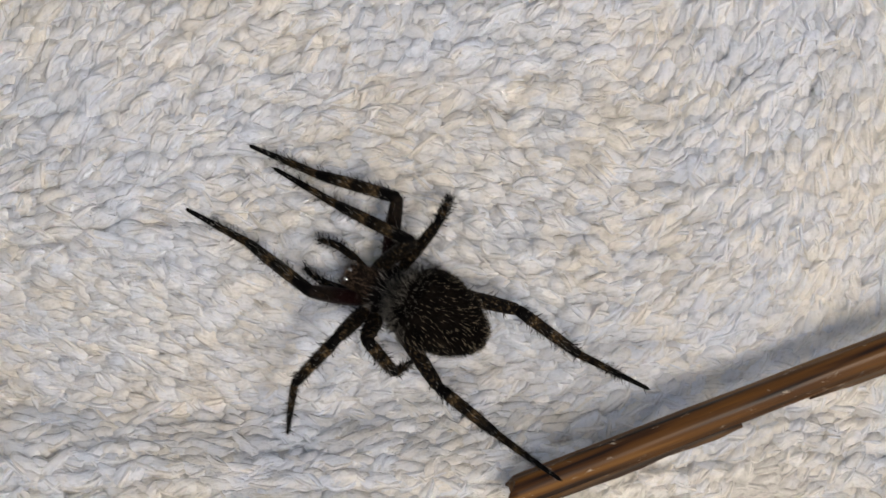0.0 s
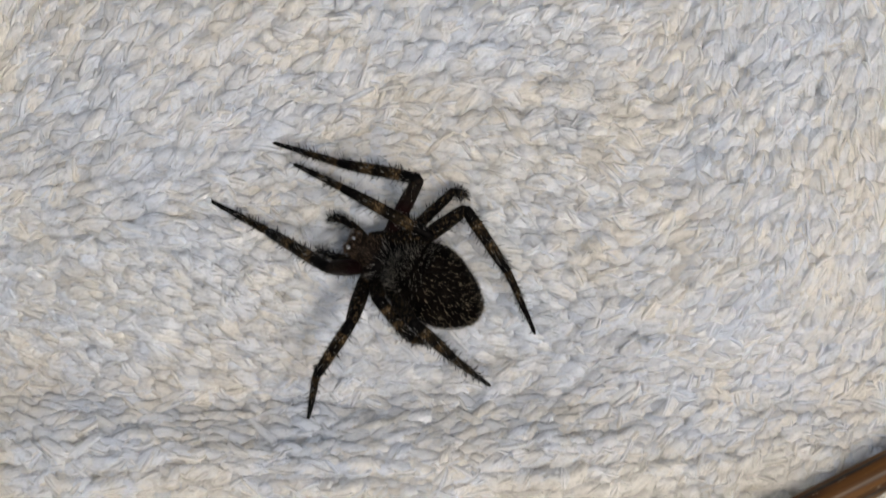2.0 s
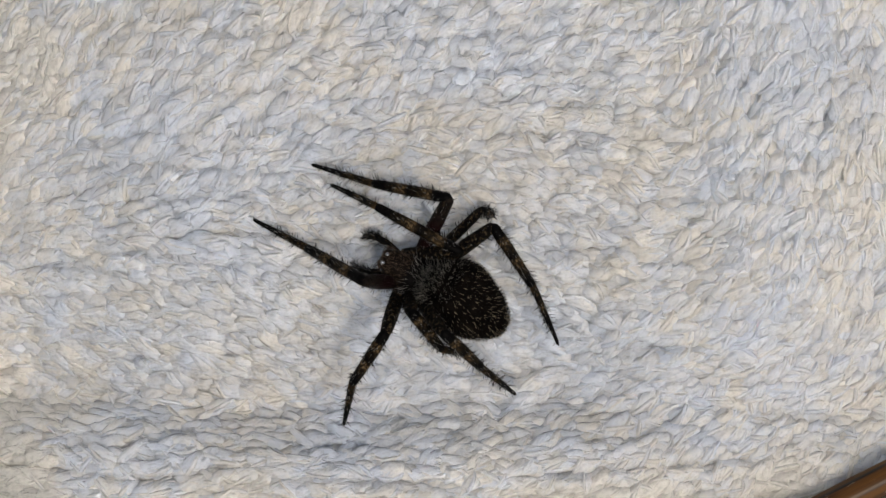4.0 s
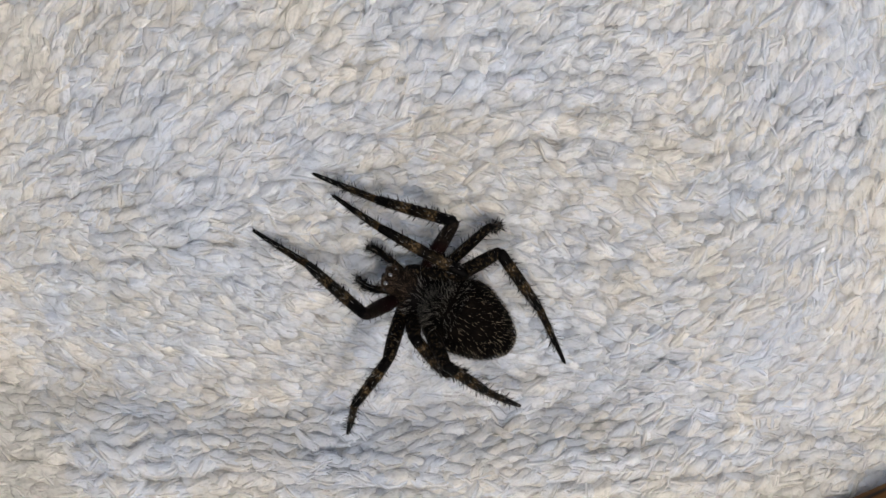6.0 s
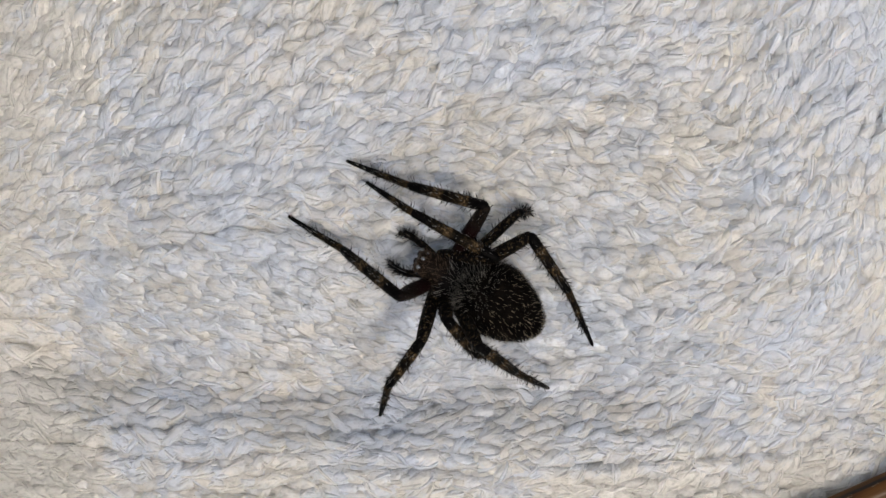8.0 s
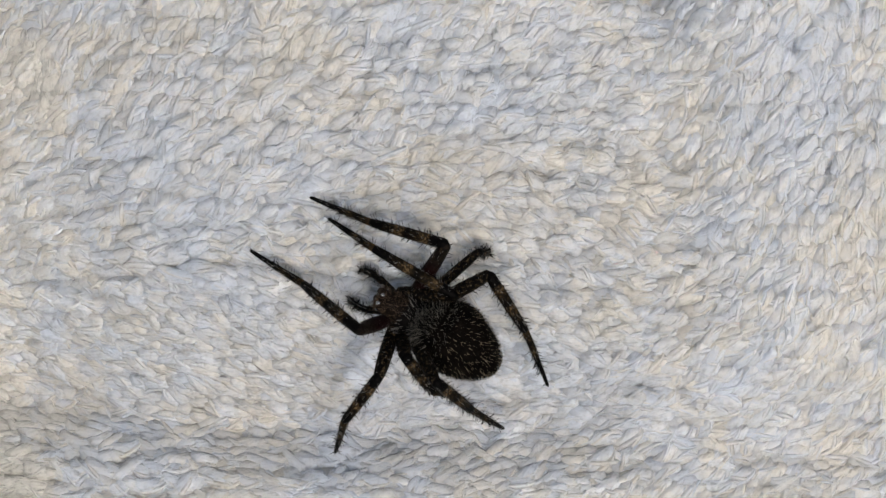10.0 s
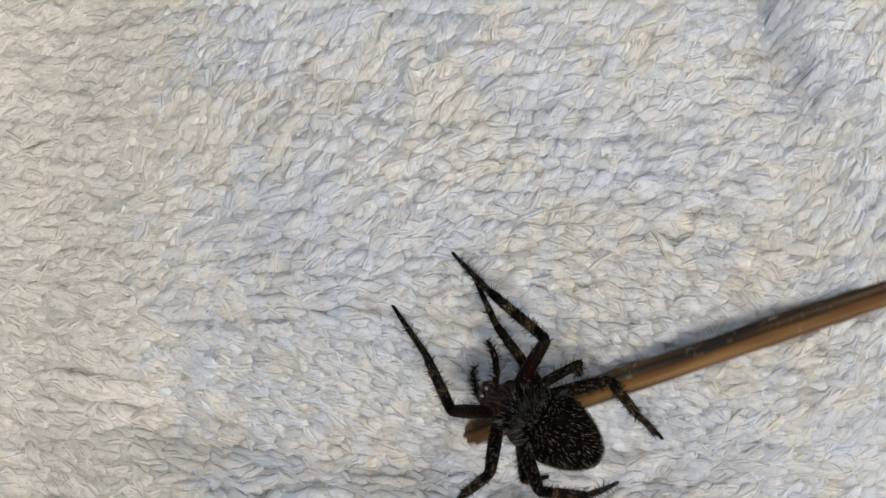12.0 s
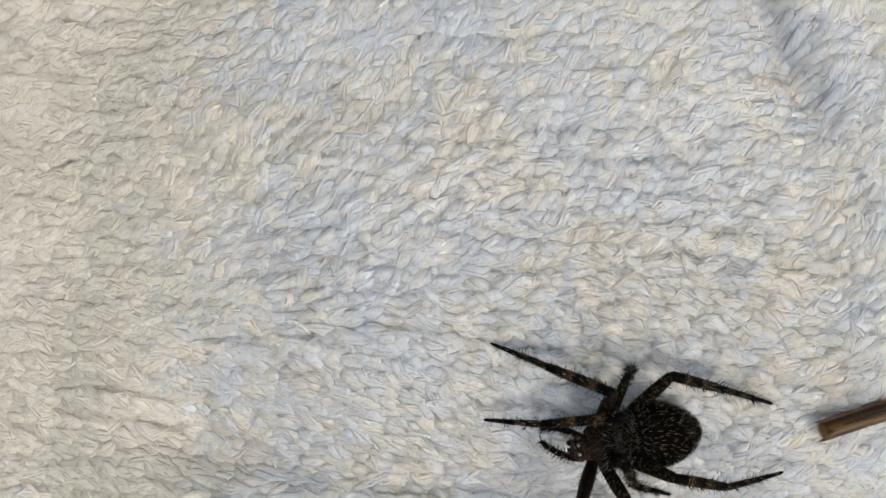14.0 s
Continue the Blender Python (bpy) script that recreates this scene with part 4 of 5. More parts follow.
    walk(JOINTS['R4'][0], [
        (0, at(-2.84, -1.61, 1.76, 0.0, -1.7, -168.1)), (0.2, at(-3.71, -1.91, 1.79, 0.0, -1.7, -165.9)), (0.5, at(-1.39, -1.56, 1.75, 0.0, -5.1, -143.8)),
        (1, at(-0.90, -1.20, 1.70, 0.0, -32.2, -118.1)), (1.5, at(-0.90, -1.20, 1.70, 0.0, -32.0, -113.5)), (11.15, at(-0.90, -1.20, 1.70, 0.0, -32.0, -113.5)),
        (11.3, at(-0.90, -1.20, 1.70, 0.0, -30.9, -116.2)), (11.5, at(-0.90, -1.20, 1.70, 0.0, -29.4, -119.8)), (11.7, at(-1.00, -1.30, 1.71, 0.0, -19.0, -126.3)),
        (12, at(-1.14, -1.44, 1.72, 0.0, -3.0, -134.9)), (12.2, at(-1.22, -1.50, 1.75, 0.0, -5.2, -136.6)), (12.3, at(-1.26, -1.53, 1.76, 0.0, -6.3, -137.4)),
        (12.5, at(-1.35, -1.59, 1.79, 0.0, -8.4, -139.1)), (12.7, at(-1.98, -1.68, 2.05, 0.0, -13.1, -148.5)), (13, at(-2.93, -1.81, 2.45, 0.0, -19.5, -163.3)),
        (13.2, at(-2.25, -1.69, 2.26, 0.0, -24.4, -153.4)), (13.5, at(-1.24, -1.52, 1.98, 0.0, -30.3, -136.9)), (13.7, at(-1.18, -1.46, 1.92, 0.0, -29.2, -137.1)),
        (14, at(-1.09, -1.38, 1.84, 0.0, -27.5, -137.3))])
    walk(JOINTS['R4'][1], [
        (0, at(-8.90, -2.89, 1.94, 0.0, 11.6, 169.5)), (0.2, at(-9.72, -3.42, 1.97, 0.0, 18.3, 165.1)), (0.5, at(-6.37, -5.21, 2.31, 0.0, 13.2, 148.0)),
        (1, at(-3.37, -5.83, 5.00, 0.0, 11.6, 155.1)), (1.5, at(-2.99, -6.02, 4.99, 0.0, 9.9, 154.8)), (11.15, at(-2.99, -6.02, 4.99, 0.0, 9.9, 154.8)),
        (11.3, at(-3.25, -5.97, 4.89, 0.0, 10.6, 152.0)), (11.5, at(-3.58, -5.89, 4.74, 0.0, 11.4, 148.2)), (11.7, at(-4.47, -6.02, 3.73, 0.0, 21.4, 151.9)),
        (12, at(-5.51, -5.82, 2.04, 0.0, 36.3, 158.7)), (12.2, at(-5.71, -5.74, 2.30, 0.0, 20.7, 162.2)), (12.3, at(-5.80, -5.70, 2.43, 0.0, 12.4, 163.7)),
        (12.5, at(-5.98, -5.60, 2.69, 0.0, -3.2, 166.3)), (12.7, at(-7.13, -4.83, 3.46, 0.0, 4.0, 163.5)), (13, at(-8.52, -3.48, 4.52, 0.0, 14.9, 159.0)),
        (13.2, at(-7.30, -4.22, 4.82, 0.0, 12.3, 161.1)), (13.5, at(-5.15, -5.18, 5.11, 0.0, 8.4, 164.1)), (13.7, at(-5.15, -5.15, 4.95, 0.0, 9.5, 161.9)),
        (14, at(-5.13, -5.11, 4.70, 0.0, 11.2, 158.7))])
    walk(JOINTS['R4'][2], [
        (0, at(-14.20, -1.91, 0.84, 0.0, -7.4, 179.2)), (0.2, at(-14.77, -2.08, 0.25, 0.0, -7.4, 176.2)), (0.5, at(-10.92, -2.38, 1.05, 0.0, 28.6, 111.9)),
        (1, at(-8.26, -3.56, 3.90, 0.0, 23.7, 148.8)), (1.5, at(-7.90, -3.71, 4.05, 0.0, 15.3, 145.7)), (11.15, at(-7.90, -3.71, 4.05, 0.0, 15.3, 145.7)),
        (11.3, at(-8.02, -3.43, 3.88, 0.0, 17.7, 148.3)), (11.5, at(-8.16, -3.05, 3.65, 0.0, 20.9, 151.9)), (11.7, at(-8.99, -3.61, 1.72, 0.0, 30.2, 156.4)),
        (12, at(-9.64, -4.21, -1.21, 0.0, 43.8, 165.4)), (12.2, at(-10.61, -4.16, 0.36, 0.0, 24.0, 157.9)), (12.3, at(-10.96, -4.19, 1.25, 0.0, 13.0, 154.9)),
        (12.5, at(-11.32, -4.30, 3.00, 0.0, -7.2, 149.8)), (12.7, at(-12.39, -3.27, 3.07, 0.0, -12.8, 156.0)), (13, at(-13.49, -1.58, 3.10, 0.0, -20.9, 165.9)),
        (13.2, at(-12.39, -2.48, 3.65, 0.0, -8.8, 163.0)), (13.5, at(-10.39, -3.69, 4.31, 0.0, 9.6, 158.9)), (13.7, at(-10.30, -3.47, 4.04, 0.0, 11.3, 158.3)),
        (14, at(-10.16, -3.15, 3.64, 0.0, 14.0, 157.4))])
    walk(JOINTS['L1'][0], [
        (0, at(1.30, 1.25, 1.70, 0.0, -61.5, 14.9)), (0.2, at(1.30, 1.25, 1.70, 0.0, -59.0, 15.0)), (0.5, at(1.30, 1.25, 1.70, 0.0, -64.2, 17.3)),
        (1, at(1.30, 1.25, 1.70, 0.0, -54.1, 17.4)), (1.5, at(1.30, 1.25, 1.70, 0.0, -66.0, 25.4)), (11.15, at(1.30, 1.25, 1.70, 0.0, -66.0, 25.4)),
        (11.3, at(1.30, 1.25, 1.70, 0.0, -69.5, 27.6)), (11.5, at(1.30, 1.25, 1.70, 0.0, -72.0, 28.5)), (11.7, at(1.30, 1.25, 1.70, 0.0, -71.6, 42.0)),
        (12, at(1.30, 1.25, 1.70, 0.0, -55.1, 13.1)), (12.2, at(1.30, 1.25, 1.70, 0.0, -58.0, 15.0)), (12.3, at(1.30, 1.25, 1.70, 0.0, -85.0, 75.3)),
        (12.5, at(1.30, 1.25, 1.70, 0.0, -83.7, 28.3)), (12.7, at(1.30, 1.25, 1.70, 0.0, -71.0, 14.1)), (13, at(1.30, 1.25, 1.70, 0.0, -54.1, 44.3)),
        (13.2, at(1.30, 1.25, 1.70, 0.0, -46.2, 43.5)), (13.5, at(1.30, 1.25, 1.70, 0.0, -48.7, 39.5)), (13.7, at(1.30, 1.25, 1.70, 0.0, -44.0, 42.7)),
        (14, at(1.30, 1.25, 1.70, 0.0, -50.6, 37.0))])
    walk(JOINTS['L1'][1], [
        (0, at(4.01, 1.97, 6.88, -0.0, 33.4, -8.6)), (0.2, at(4.23, 2.04, 6.75, -0.0, 36.3, -4.3)), (0.5, at(3.75, 2.01, 7.00, -0.0, 34.4, -5.3)),
        (1, at(4.59, 2.28, 6.48, -0.0, 60.5, -2.4)), (1.5, at(3.47, 2.28, 7.08, -0.0, 49.1, -0.8)), (11.15, at(3.47, 2.28, 7.08, -0.0, 49.1, -0.8)),
        (11.3, at(3.13, 2.21, 7.21, -0.0, 43.8, -1.5)), (11.5, at(2.90, 2.12, 7.30, -0.0, 45.3, -6.6)), (11.7, at(2.68, 2.49, 7.28, -0.0, 44.6, -13.0)),
        (12, at(4.58, 2.02, 6.53, -0.0, 56.8, -28.1)), (12.2, at(4.31, 2.06, 6.70, 0.0, 53.3, 3.3)), (12.3, at(1.43, 1.75, 7.57, -0.0, 42.9, -3.6)),
        (12.5, at(1.87, 1.55, 7.56, -0.0, 39.8, -6.7)), (12.7, at(3.16, 1.72, 7.27, -0.0, 34.7, -14.8)), (13, at(3.78, 3.67, 6.48, 0.0, 54.4, 56.3)),
        (13.2, at(4.26, 4.06, 5.95, 0.0, 68.4, 84.4)), (13.5, at(4.30, 3.72, 6.13, 0.0, 61.5, 95.9)), (13.7, at(4.42, 4.13, 5.79, 0.0, 52.5, 93.0)),
        (14, at(4.29, 3.50, 6.25, 0.0, 49.9, 87.2))])
    walk(JOINTS['L1'][2], [
        (0, at(10.17, 1.04, 2.76, -0.0, 3.4, -2.5)), (0.2, at(10.23, 1.58, 2.34, 0.0, 1.7, 0.6)), (0.5, at(9.89, 1.44, 2.78, 0.0, 4.9, 2.5)),
        (1, at(8.26, 2.13, -0.03, 0.0, 7.9, 2.5)), (1.5, at(8.35, 2.21, 1.43, 0.0, 24.2, 1.4)), (11.15, at(8.35, 2.21, 1.43, 0.0, 24.2, 1.4)),
        (11.3, at(8.52, 2.07, 2.04, 0.0, 28.4, 2.0)), (11.5, at(8.12, 1.52, 1.98, 0.0, 35.3, 0.8)), (11.7, at(7.87, 1.29, 2.02, -0.0, 40.7, -5.4)),
        (12, at(8.19, 0.09, 0.28, -0.0, 22.1, -23.7)), (12.2, at(8.77, 2.31, 0.71, -0.0, 1.2, -38.1)), (12.3, at(6.89, 1.41, 2.48, -0.0, 15.1, -28.4)),
        (12.5, at(7.57, 0.89, 2.78, -0.0, 4.4, -26.4)), (12.7, at(9.10, 0.15, 3.02, -0.0, -2.1, -31.1)), (13, at(6.19, 7.28, 0.41, 0.0, 3.2, 39.5)),
        (13.2, at(4.53, 6.80, -0.99, 0.0, 18.0, 50.8)), (13.5, at(3.93, 7.27, -0.44, 0.0, 22.7, 56.0)), (13.7, at(4.18, 8.66, -0.14, 0.0, 25.5, 59.8)),
        (14, at(4.52, 8.30, 0.53, 0.0, 26.8, 66.2))])
    walk(JOINTS['L2'][0], [
        (0, at(0.60, 1.45, 1.70, 0.0, -57.6, 78.3)), (0.2, at(0.60, 1.45, 1.70, 0.0, -51.5, 81.4)), (0.5, at(0.60, 1.45, 1.70, 0.0, -59.1, 94.2)),
        (1, at(0.60, 1.45, 1.70, 0.0, -45.8, 104.1)), (1.5, at(0.60, 1.45, 1.70, 0.0, -46.1, 97.9)), (11.15, at(0.60, 1.45, 1.70, 0.0, -46.1, 97.9)),
        (11.3, at(0.60, 1.45, 1.70, 0.0, -47.2, 101.8)), (11.5, at(0.60, 1.45, 1.70, 0.0, -53.5, 95.8)), (11.7, at(0.60, 1.45, 1.70, 0.0, -57.1, 98.2)),
        (12, at(0.60, 1.45, 1.70, 0.0, -38.6, 108.6)), (12.2, at(0.60, 1.45, 1.70, 0.0, -12.9, 95.5)), (12.3, at(0.60, 1.45, 1.70, 0.0, -29.6, 94.6)),
        (12.5, at(0.60, 1.45, 1.70, 0.0, -29.3, 96.4)), (12.7, at(0.60, 1.45, 1.70, 0.0, -43.6, 101.6)), (13, at(0.60, 1.45, 1.70, 0.0, -60.4, 95.1)),
        (13.2, at(0.60, 1.45, 1.70, 0.0, -35.6, 94.8)), (13.5, at(0.60, 1.45, 1.70, 0.0, -33.2, 95.5)), (13.7, at(0.60, 1.45, 1.70, 0.0, -20.6, 97.7)),
        (14, at(0.60, 1.45, 1.70, 0.0, -30.3, 108.2))])
    walk(JOINTS['L2'][1], [
        (0, at(1.13, 4.01, 5.82, 0.0, 20.7, 70.3)), (0.2, at(1.05, 4.45, 5.51, 0.0, 15.4, 75.5)), (0.5, at(0.42, 3.94, 5.88, 0.0, 14.4, 76.4)),
        (1, at(-0.23, 4.75, 5.20, 0.0, 15.5, 82.5)), (1.5, at(0.13, 4.81, 5.22, 0.0, 18.8, 87.4)), (11.15, at(0.13, 4.81, 5.22, 0.0, 18.8, 87.4)),
        (11.3, at(-0.08, 4.70, 5.28, 0.0, 17.3, 81.2)), (11.5, at(0.31, 4.34, 5.62, 0.0, 24.4, 87.1)), (11.7, at(0.22, 4.07, 5.78, 0.0, 32.1, 88.8)),
        (12, at(-0.61, 5.06, 4.73, 0.0, 46.9, 81.1)), (12.2, at(0.14, 6.19, 2.79, 0.0, 25.0, 80.6)), (12.3, at(0.26, 5.70, 4.12, 0.0, 16.6, 94.5)),
        (12.5, at(0.12, 5.68, 4.09, 0.0, 24.3, 86.2)), (12.7, at(-0.11, 4.91, 5.07, 0.0, 26.8, 51.7)), (13, at(0.38, 3.84, 5.94, 0.0, 41.5, 102.5)),
        (13.2, at(0.27, 5.40, 4.54, 0.0, 33.3, 108.7)), (13.5, at(0.21, 5.51, 4.36, 0.0, 31.9, 96.8)), (13.7, at(-0.01, 5.97, 3.42, 0.0, 23.8, 89.6)),
        (14, at(-0.71, 5.44, 4.16, 0.0, 33.4, 90.0))])
    walk(JOINTS['L2'][2], [
        (0, at(2.66, 8.29, 4.10, 0.0, 40.7, 99.1)), (0.2, at(2.23, 8.99, 4.23, 0.0, 45.1, 99.1)), (0.5, at(1.53, 8.54, 4.67, 0.0, 47.9, 93.2)),
        (1, at(0.38, 9.38, 3.91, 0.0, 45.3, 112.2)), (1.5, at(0.34, 9.39, 3.66, 0.0, 45.2, 110.1)), (11.15, at(0.34, 9.39, 3.66, 0.0, 45.2, 110.1)),
        (11.3, at(0.63, 9.28, 3.83, 0.0, 41.6, 109.3)), (11.5, at(0.53, 8.76, 3.60, 0.0, 39.9, 110.8)), (11.7, at(0.31, 8.20, 3.19, 0.0, 42.3, 108.0)),
        (12, at(-0.10, 8.34, 1.18, 0.0, 34.1, 88.2)), (12.2, at(0.86, 10.54, 0.74, 0.0, 31.8, 87.8)), (12.3, at(-0.11, 10.33, 2.74, 0.0, 67.1, -176.3)),
        (12.5, at(0.42, 10.10, 2.09, 0.0, 29.6, 102.9)), (12.7, at(2.58, 8.31, 2.87, 0.0, 16.4, 55.6)), (13, at(-0.41, 7.41, 2.71, 0.0, 24.2, 88.5)),
        (13.2, at(-1.03, 9.25, 1.87, 0.0, 23.3, 91.6)), (13.5, at(-0.28, 9.61, 1.79, 0.0, 25.5, 87.5)), (13.7, at(0.02, 10.42, 1.45, 0.0, 24.3, 83.8)),
        (14, at(-0.71, 9.50, 1.48, 0.0, 21.4, 80.3))])
    walk(JOINTS['L3'][0], [
        (0, at(-0.20, 1.45, 1.70, 0.0, -53.6, 97.8)), (0.2, at(-0.20, 1.45, 1.70, 0.0, -32.7, 123.5)), (0.5, at(-0.20, 1.45, 1.70, 0.0, -66.2, 134.1)),
        (1, at(-0.20, 1.45, 1.70, 0.0, -68.3, 118.1)), (1.5, at(-0.20, 1.45, 1.70, 0.0, -68.3, 118.1)), (11.15, at(-0.20, 1.45, 1.70, 0.0, -68.3, 118.1)),
        (11.3, at(-0.20, 1.45, 1.70, 0.0, -67.8, 110.9)), (11.5, at(-0.20, 1.45, 1.70, 0.0, -66.8, 101.9)), (11.7, at(-0.20, 1.45, 1.70, 0.0, -30.0, 128.9)),
        (12, at(-0.20, 1.45, 1.70, 0.0, 42.8, 150.3)), (12.2, at(-0.20, 1.45, 1.70, 0.0, 24.6, 142.4)), (12.3, at(-0.20, 1.45, 1.70, 0.0, 14.7, 139.2)),
        (12.5, at(-0.20, 1.45, 1.70, 0.0, -3.9, 133.7)), (12.7, at(-0.20, 1.45, 1.70, 0.0, -20.8, 140.6)), (13, at(-0.20, 1.45, 1.70, 0.0, -45.8, 155.4)),
        (13.2, at(-0.20, 1.45, 1.70, 0.0, -38.6, 151.0)), (13.5, at(-0.20, 1.45, 1.70, 0.0, -27.5, 145.9)), (13.7, at(-0.20, 1.45, 1.70, 0.0, -52.8, 148.0)),
        (14, at(-0.20, 1.45, 1.70, 0.0, -86.2, -78.2))])
    walk(JOINTS['L3'][1], [
        (0, at(-0.47, 3.39, 4.36, 0.0, 35.5, 151.8)), (0.2, at(-1.73, 3.77, 3.48, 0.0, 35.6, 152.5)), (0.5, at(-1.13, 2.41, 4.72, 0.0, 22.0, 141.5)),
        (1, at(-0.78, 2.53, 4.77, 0.0, 2.2, 158.7)), (1.5, at(-0.78, 2.53, 4.77, 0.0, 2.2, 158.7)), (11.15, at(-0.78, 2.53, 4.77, 0.0, 2.2, 158.7)),
        (11.3, at(-0.64, 2.61, 4.76, 0.0, 2.2, 158.9)), (11.5, at(-0.47, 2.72, 4.73, 0.0, 2.2, 159.1)), (11.7, at(-1.99, 3.67, 3.35, 0.0, -18.5, 148.4)),
        (12, at(-2.30, 2.65, -0.54, 0.0, -48.6, 123.5)), (12.2, at(-2.58, 3.28, 0.32, 0.0, -31.7, 135.7)), (12.3, at(-2.62, 3.54, 0.86, 0.0, -22.1, 140.4)),
        (12.5, at(-2.48, 3.83, 1.92, 0.0, -4.2, 147.8)), (12.7, at(-2.58, 3.41, 2.87, 0.0, 6.7, 144.7)), (13, at(-2.29, 2.41, 4.07, 0.0, 23.1, 139.5)),
        (13.2, at(-2.46, 2.70, 3.76, 0.0, 2.4, 148.3)), (13.5, at(-2.63, 3.09, 3.22, 0.0, -29.7, 162.3)), (13.7, at(-1.89, 2.51, 4.33, 0.0, -3.5, 147.0)),
        (14, at(-0.15, 1.24, 4.99, 0.0, 38.4, 121.1))])
    walk(JOINTS['L3'][2], [
        (0, at(-3.09, 4.79, 2.24, 0.0, 62.6, -120.6)), (0.2, at(-4.37, 5.14, 1.36, 0.0, 72.8, -127.7)), (0.5, at(-3.77, 4.51, 3.35, 0.0, 60.2, -114.0)),
        (1, at(-4.17, 3.85, 4.62, 0.0, 49.4, -163.4)), (1.5, at(-4.17, 3.85, 4.62, 0.0, 49.4, -163.4)), (11.15, at(-4.17, 3.85, 4.62, 0.0, 49.4, -163.4)),
        (11.3, at(-4.05, 3.93, 4.61, 0.0, 42.7, -155.8)), (11.5, at(-3.87, 4.02, 4.59, 0.0, 33.2, -147.9)), (11.7, at(-4.94, 5.49, 4.51, 0.0, 37.6, -149.8)),
        (12, at(-3.64, 4.66, 2.19, 0.0, 44.1, -153.0)), (12.2, at(-4.80, 5.45, 2.24, 0.0, 47.9, -173.5)), (12.3, at(-5.22, 5.69, 2.24, 0.0, 48.3, 175.0)),
        (12.5, at(-5.56, 5.77, 2.19, 0.0, 45.9, 153.7)), (12.7, at(-5.54, 5.51, 2.45, 0.0, 23.4, 166.4)), (13, at(-4.84, 4.59, 2.64, 0.0, -13.2, 180.0)),
        (13.2, at(-5.56, 4.62, 3.61, 0.0, -18.5, -175.0)), (13.5, at(-5.65, 4.05, 5.03, 0.0, -26.2, -166.7)), (13.7, at(-4.95, 4.49, 4.55, 0.0, -26.6, -179.6)),
        (14, at(-1.63, 3.69, 2.73, 0.0, -25.0, 161.1))])
    walk(JOINTS['L4'][0], [
        (0, at(-0.90, 1.20, 1.70, 0.0, -0.8, 149.1)), (0.2, at(-0.90, 1.20, 1.70, 0.0, 11.9, 148.8)), (0.5, at(-0.90, 1.20, 1.70, 0.0, -52.4, 145.6)),
        (1, at(-0.90, 1.20, 1.70, 0.0, -60.6, 142.8)), (1.5, at(-0.90, 1.20, 1.70, 0.0, -62.8, 148.5)), (11.15, at(-0.90, 1.20, 1.70, 0.0, -62.8, 148.5)),
        (11.3, at(-0.90, 1.20, 1.70, 0.0, -65.2, 137.0)), (11.5, at(-0.90, 1.20, 1.70, 0.0, -64.0, 133.4)), (11.7, at(-0.90, 1.20, 1.70, 0.0, -59.2, 130.7)),
        (12, at(-0.90, 1.20, 1.70, 0.0, -41.7, 140.5)), (12.2, at(-0.90, 1.20, 1.70, 0.0, 9.0, 146.6)), (12.3, at(-0.90, 1.20, 1.70, 0.0, -33.4, 143.1)),
        (12.5, at(-0.90, 1.20, 1.70, 0.0, -30.6, 150.2)), (12.7, at(-0.90, 1.20, 1.70, 0.0, -32.3, 153.9)), (13, at(-0.90, 1.20, 1.70, 0.0, 10.3, 152.6)),
        (13.2, at(-0.90, 1.20, 1.70, 0.0, -67.0, 147.7)), (13.5, at(-0.90, 1.20, 1.70, 0.0, -63.9, 141.6)), (13.7, at(-0.90, 1.20, 1.70, 0.0, -52.6, 153.4)),
        (14, at(-0.90, 1.20, 1.70, 0.0, -63.0, 150.8))])
    walk(JOINTS['L4'][1], [
        (0, at(-6.25, 4.40, 1.78, 0.0, 3.8, 166.8)), (0.2, at(-6.10, 4.35, 0.42, 0.0, -5.1, 170.0)), (0.5, at(-4.04, 3.35, 6.63, 0.0, 37.3, 157.7)),
        (1, at(-3.34, 3.05, 7.13, 0.0, 20.4, 169.6)), (1.5, at(-3.33, 2.69, 7.24, 0.0, 34.2, 167.8)), (11.15, at(-3.33, 2.69, 7.24, 0.0, 34.2, 167.8)),
        (11.3, at(-2.81, 2.98, 7.35, 0.0, 32.8, 169.1)), (11.5, at(-2.77, 3.18, 7.29, 0.0, 28.0, 173.6)), (11.7, at(-2.97, 3.61, 7.04, 0.0, 38.1, 173.6)),
        (12, at(-4.48, 4.15, 5.83, 0.0, 37.6, -165.2)), (12.2, at(-6.05, 4.60, 0.72, 0.0, -42.8, -165.7)), (12.3, at(-5.05, 4.32, 5.12, 0.0, 54.2, 159.9)),
        (12.5, at(-5.55, 3.86, 4.87, 0.0, 47.1, 162.7)), (12.7, at(-5.61, 3.51, 5.01, 0.0, 42.6, 163.6)), (13, at(-6.33, 4.02, 0.58, 0.0, -32.6, 173.7)),
        (13.2, at(-2.95, 2.50, 7.42, 0.0, 15.3, 167.8)), (13.5, at(-3.04, 2.89, 7.28, 0.0, -7.0, 174.1)), (13.7, at(-4.28, 2.89, 6.63, 0.0, 21.1, 166.1)),
        (14, at(-3.37, 2.58, 7.25, 0.0, 12.1, 161.2))])
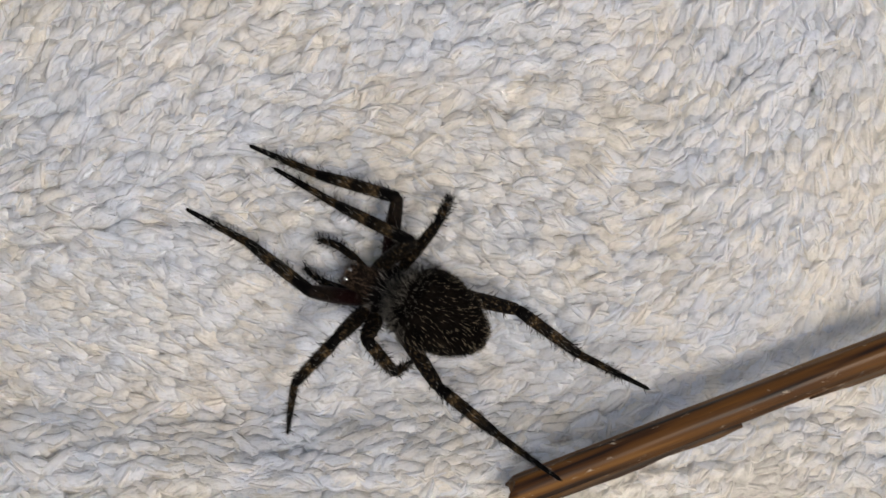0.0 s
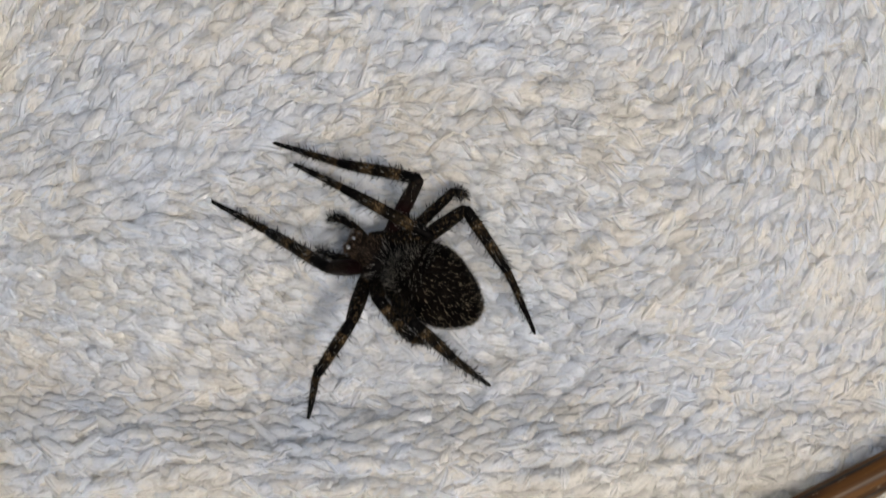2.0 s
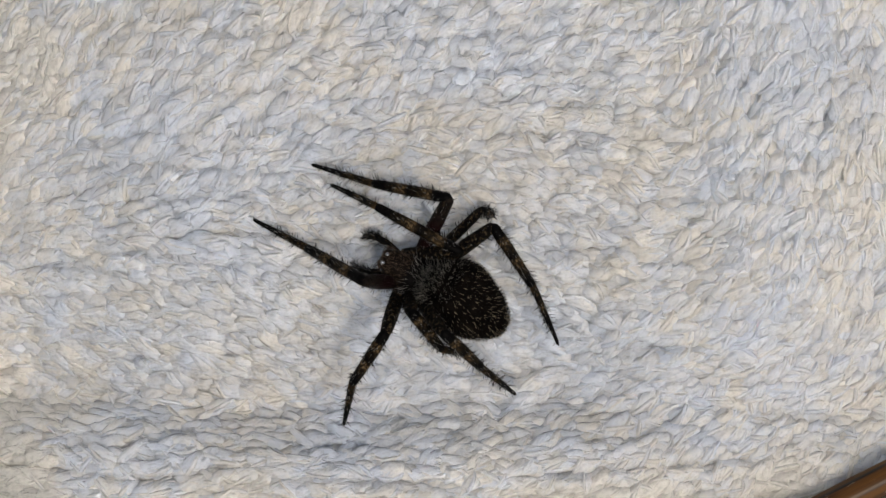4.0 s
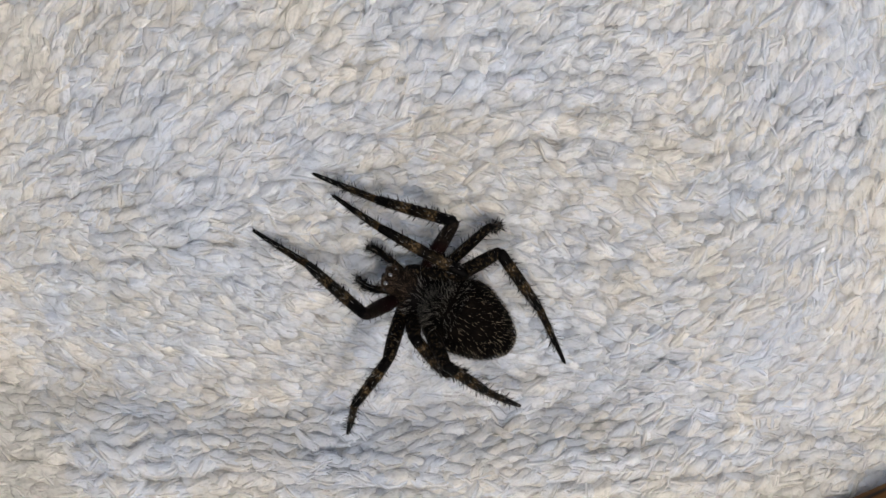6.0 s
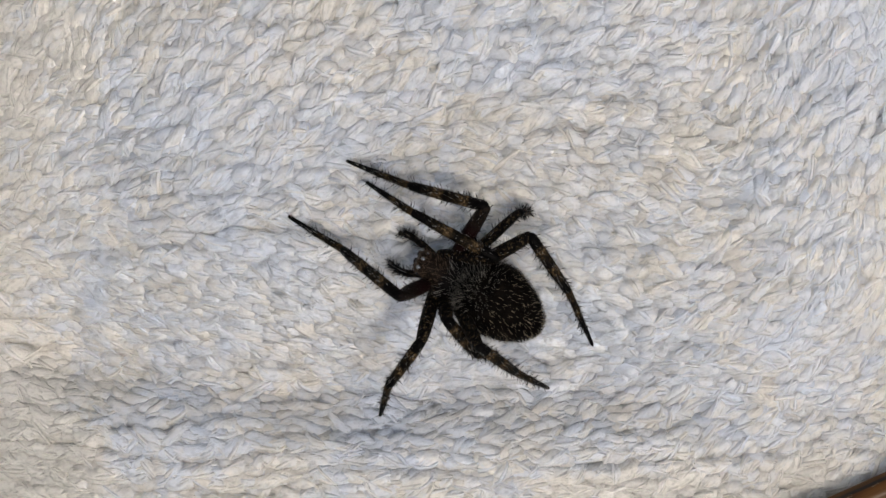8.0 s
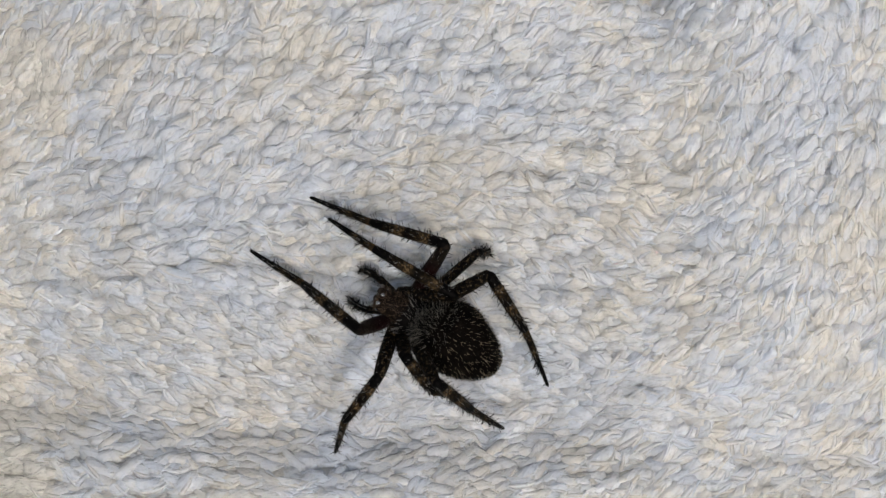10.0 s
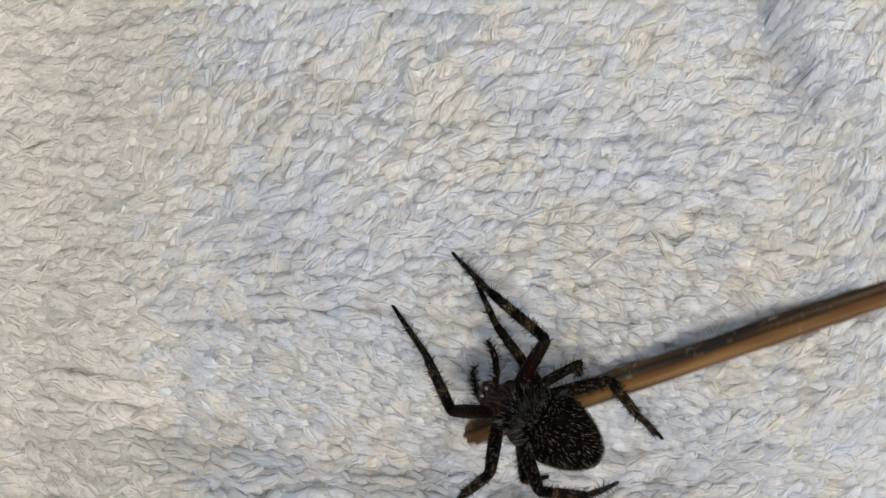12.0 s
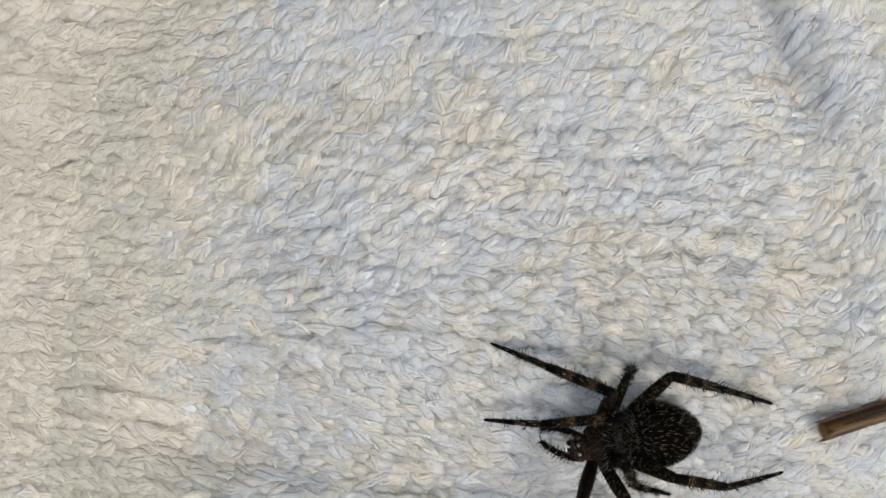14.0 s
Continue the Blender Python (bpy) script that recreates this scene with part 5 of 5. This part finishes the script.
    walk(JOINTS['L4'][2], [
        (0, at(-11.32, 5.59, 1.44, 0.0, -18.0, 172.0)), (0.2, at(-11.22, 5.26, 0.88, 0.0, -26.0, 172.6)), (0.5, at(-7.86, 4.92, 3.49, 0.0, 60.5, -173.1)),
        (1, at(-8.12, 3.93, 5.31, 0.0, 52.8, 179.0)), (1.5, at(-7.52, 3.60, 4.33, 0.0, 43.2, 171.7)), (11.15, at(-7.52, 3.60, 4.33, 0.0, 43.2, 171.7)),
        (11.3, at(-7.11, 3.81, 4.53, 0.0, 37.8, 173.2)), (11.5, at(-7.34, 3.69, 4.84, 0.0, 38.8, -179.9)), (11.7, at(-7.05, 4.06, 3.82, 0.0, 37.1, -171.5)),
        (12, at(-8.47, 3.10, 2.65, 0.0, 55.5, -149.9)), (12.2, at(-9.74, 3.65, 4.25, 0.0, 81.3, -125.2)), (12.3, at(-7.91, 5.37, 0.89, 0.0, 49.4, 157.6)),
        (12.5, at(-8.93, 4.92, 1.05, 0.0, 45.7, 155.8)), (12.7, at(-9.30, 4.60, 1.48, 0.0, 39.8, 165.1)), (13, at(-10.69, 4.50, 3.39, 0.0, 30.9, 172.1)),
        (13.2, at(-7.87, 3.56, 6.05, 0.0, -2.2, -175.0)), (13.5, at(-8.19, 3.43, 7.91, 0.0, 14.9, 178.9)), (13.7, at(-9.00, 4.06, 4.76, 0.0, -18.2, -169.7)),
        (14, at(-8.18, 4.22, 6.15, 0.0, 9.6, -177.9))])
    walk(PALPS[0], [
        (0, at(2.30, -0.90, 1.90, 0, -2, -6)), (0.5, at(2.30, -0.90, 1.90, 0, 0, -2)), (1, at(2.30, -0.90, 1.90, 0, 32, 2)),
        (1.5, at(2.30, -0.90, 1.90, 0, 36, 3)), (11.15, at(2.30, -0.90, 1.90, 0, 36, 3)), (11.5, at(2.30, -0.90, 1.90, 0, 45, 0)),
        (12, at(2.30, -0.90, 1.90, 0, 20, -50)), (12.5, at(2.30, -0.90, 1.90, 0, 58, -50)), (13, at(2.30, -0.90, 1.90, 0, 0, -36)),
        (13.5, at(2.30, -0.90, 1.90, 0, 40, -14)), (14, at(2.30, -0.90, 1.90, 0, 40, -15))])
    walk(PALPS[1], [
        (0, at(2.30, 0.90, 1.90, 0, 0, 0)), (0.5, at(2.30, 0.90, 1.90, 0, 0, 3)), (1, at(2.30, 0.90, 1.90, 0, 38, 12)),
        (1.5, at(2.30, 0.90, 1.90, 0, 42, 14)), (11.15, at(2.30, 0.90, 1.90, 0, 42, 14)), (11.5, at(2.30, 0.90, 1.90, 0, 48, 2)),
        (12, at(2.30, 0.90, 1.90, 0, 40, -45)), (12.5, at(2.30, 0.90, 1.90, 0, 60, -20)), (13, at(2.30, 0.90, 1.90, 0, 0, -16)),
        (13.5, at(2.30, 0.90, 1.90, 0, 40, -22)), (14, at(2.30, 0.90, 1.90, 0, 20, -30))])
    walk(STICK, [
        (0, at(9.48, -30.32, 2.00, 180, -6.5, 21.6)), (0.2, at(9.56, -30.57, 2.00, 180, -6.5, 22.8)), (0.5, at(18.96, -31.46, 1.90, 180, -4.0, 21.9)),
        (0.72, at(20.90, -36.11, 1.80, 180, -2.6, 25.9)), (1, at(21.10, -37.11, 1.60, 180, -2.5, 27.3)), (8.3, at(21.10, -37.11, 1.60, 180, -2.5, 27.3)),
        (8.8, at(40.00, -33.00, 4.00, 110, -4.0, 24.0)), (9.3, at(54.00, -28.00, 6.00, 35, -5.0, 20.0)), (10.3, at(48.00, -6.00, 6.00, -50, -4.0, 10.0)),
        (10.7, at(23.00, -5.00, 6.50, -50, -3.0, 10.5)), (10.9, at(14.55, -6.32, 6.50, -50, -3.0, 11.0)), (11, at(10.45, -6.03, 6.50, -50, -6.0, 11.3)),
        (11.3, at(5.62, -9.77, 4.30, -50, -3.5, 15.4)), (11.5, at(2.20, -11.39, 2.80, -50, -2.5, 16.7)), (11.7, at(1.24, -13.53, 1.90, -50, -2.0, 18.8)),
        (12, at(-6.55, -20.45, 1.50, -50, -1.8, 22.8)), (12.2, at(-3.21, -24.28, 1.50, -50, -1.8, 20.8)), (12.3, at(0.61, -24.58, 1.70, -50, -2.2, 21.2)),
        (12.5, at(4.64, -24.88, 2.00, -50, -2.5, 21.4)), (12.7, at(10.85, -24.30, 1.70, -50, -3.2, 20.8)), (13, at(11.90, -22.32, 1.60, -50, -3.6, 20.2)),
        (13.2, at(12.05, -21.48, 1.50, -20, -4.2, 22.6)), (13.5, at(12.28, -20.77, 1.40, 20, -4.5, 20.8)), (13.7, at(13.75, -19.29, 1.50, 45, -4.2, 22.6)),
        (14, at(20.61, -16.86, 1.90, 75, -3.2, 22.7))])


motions()
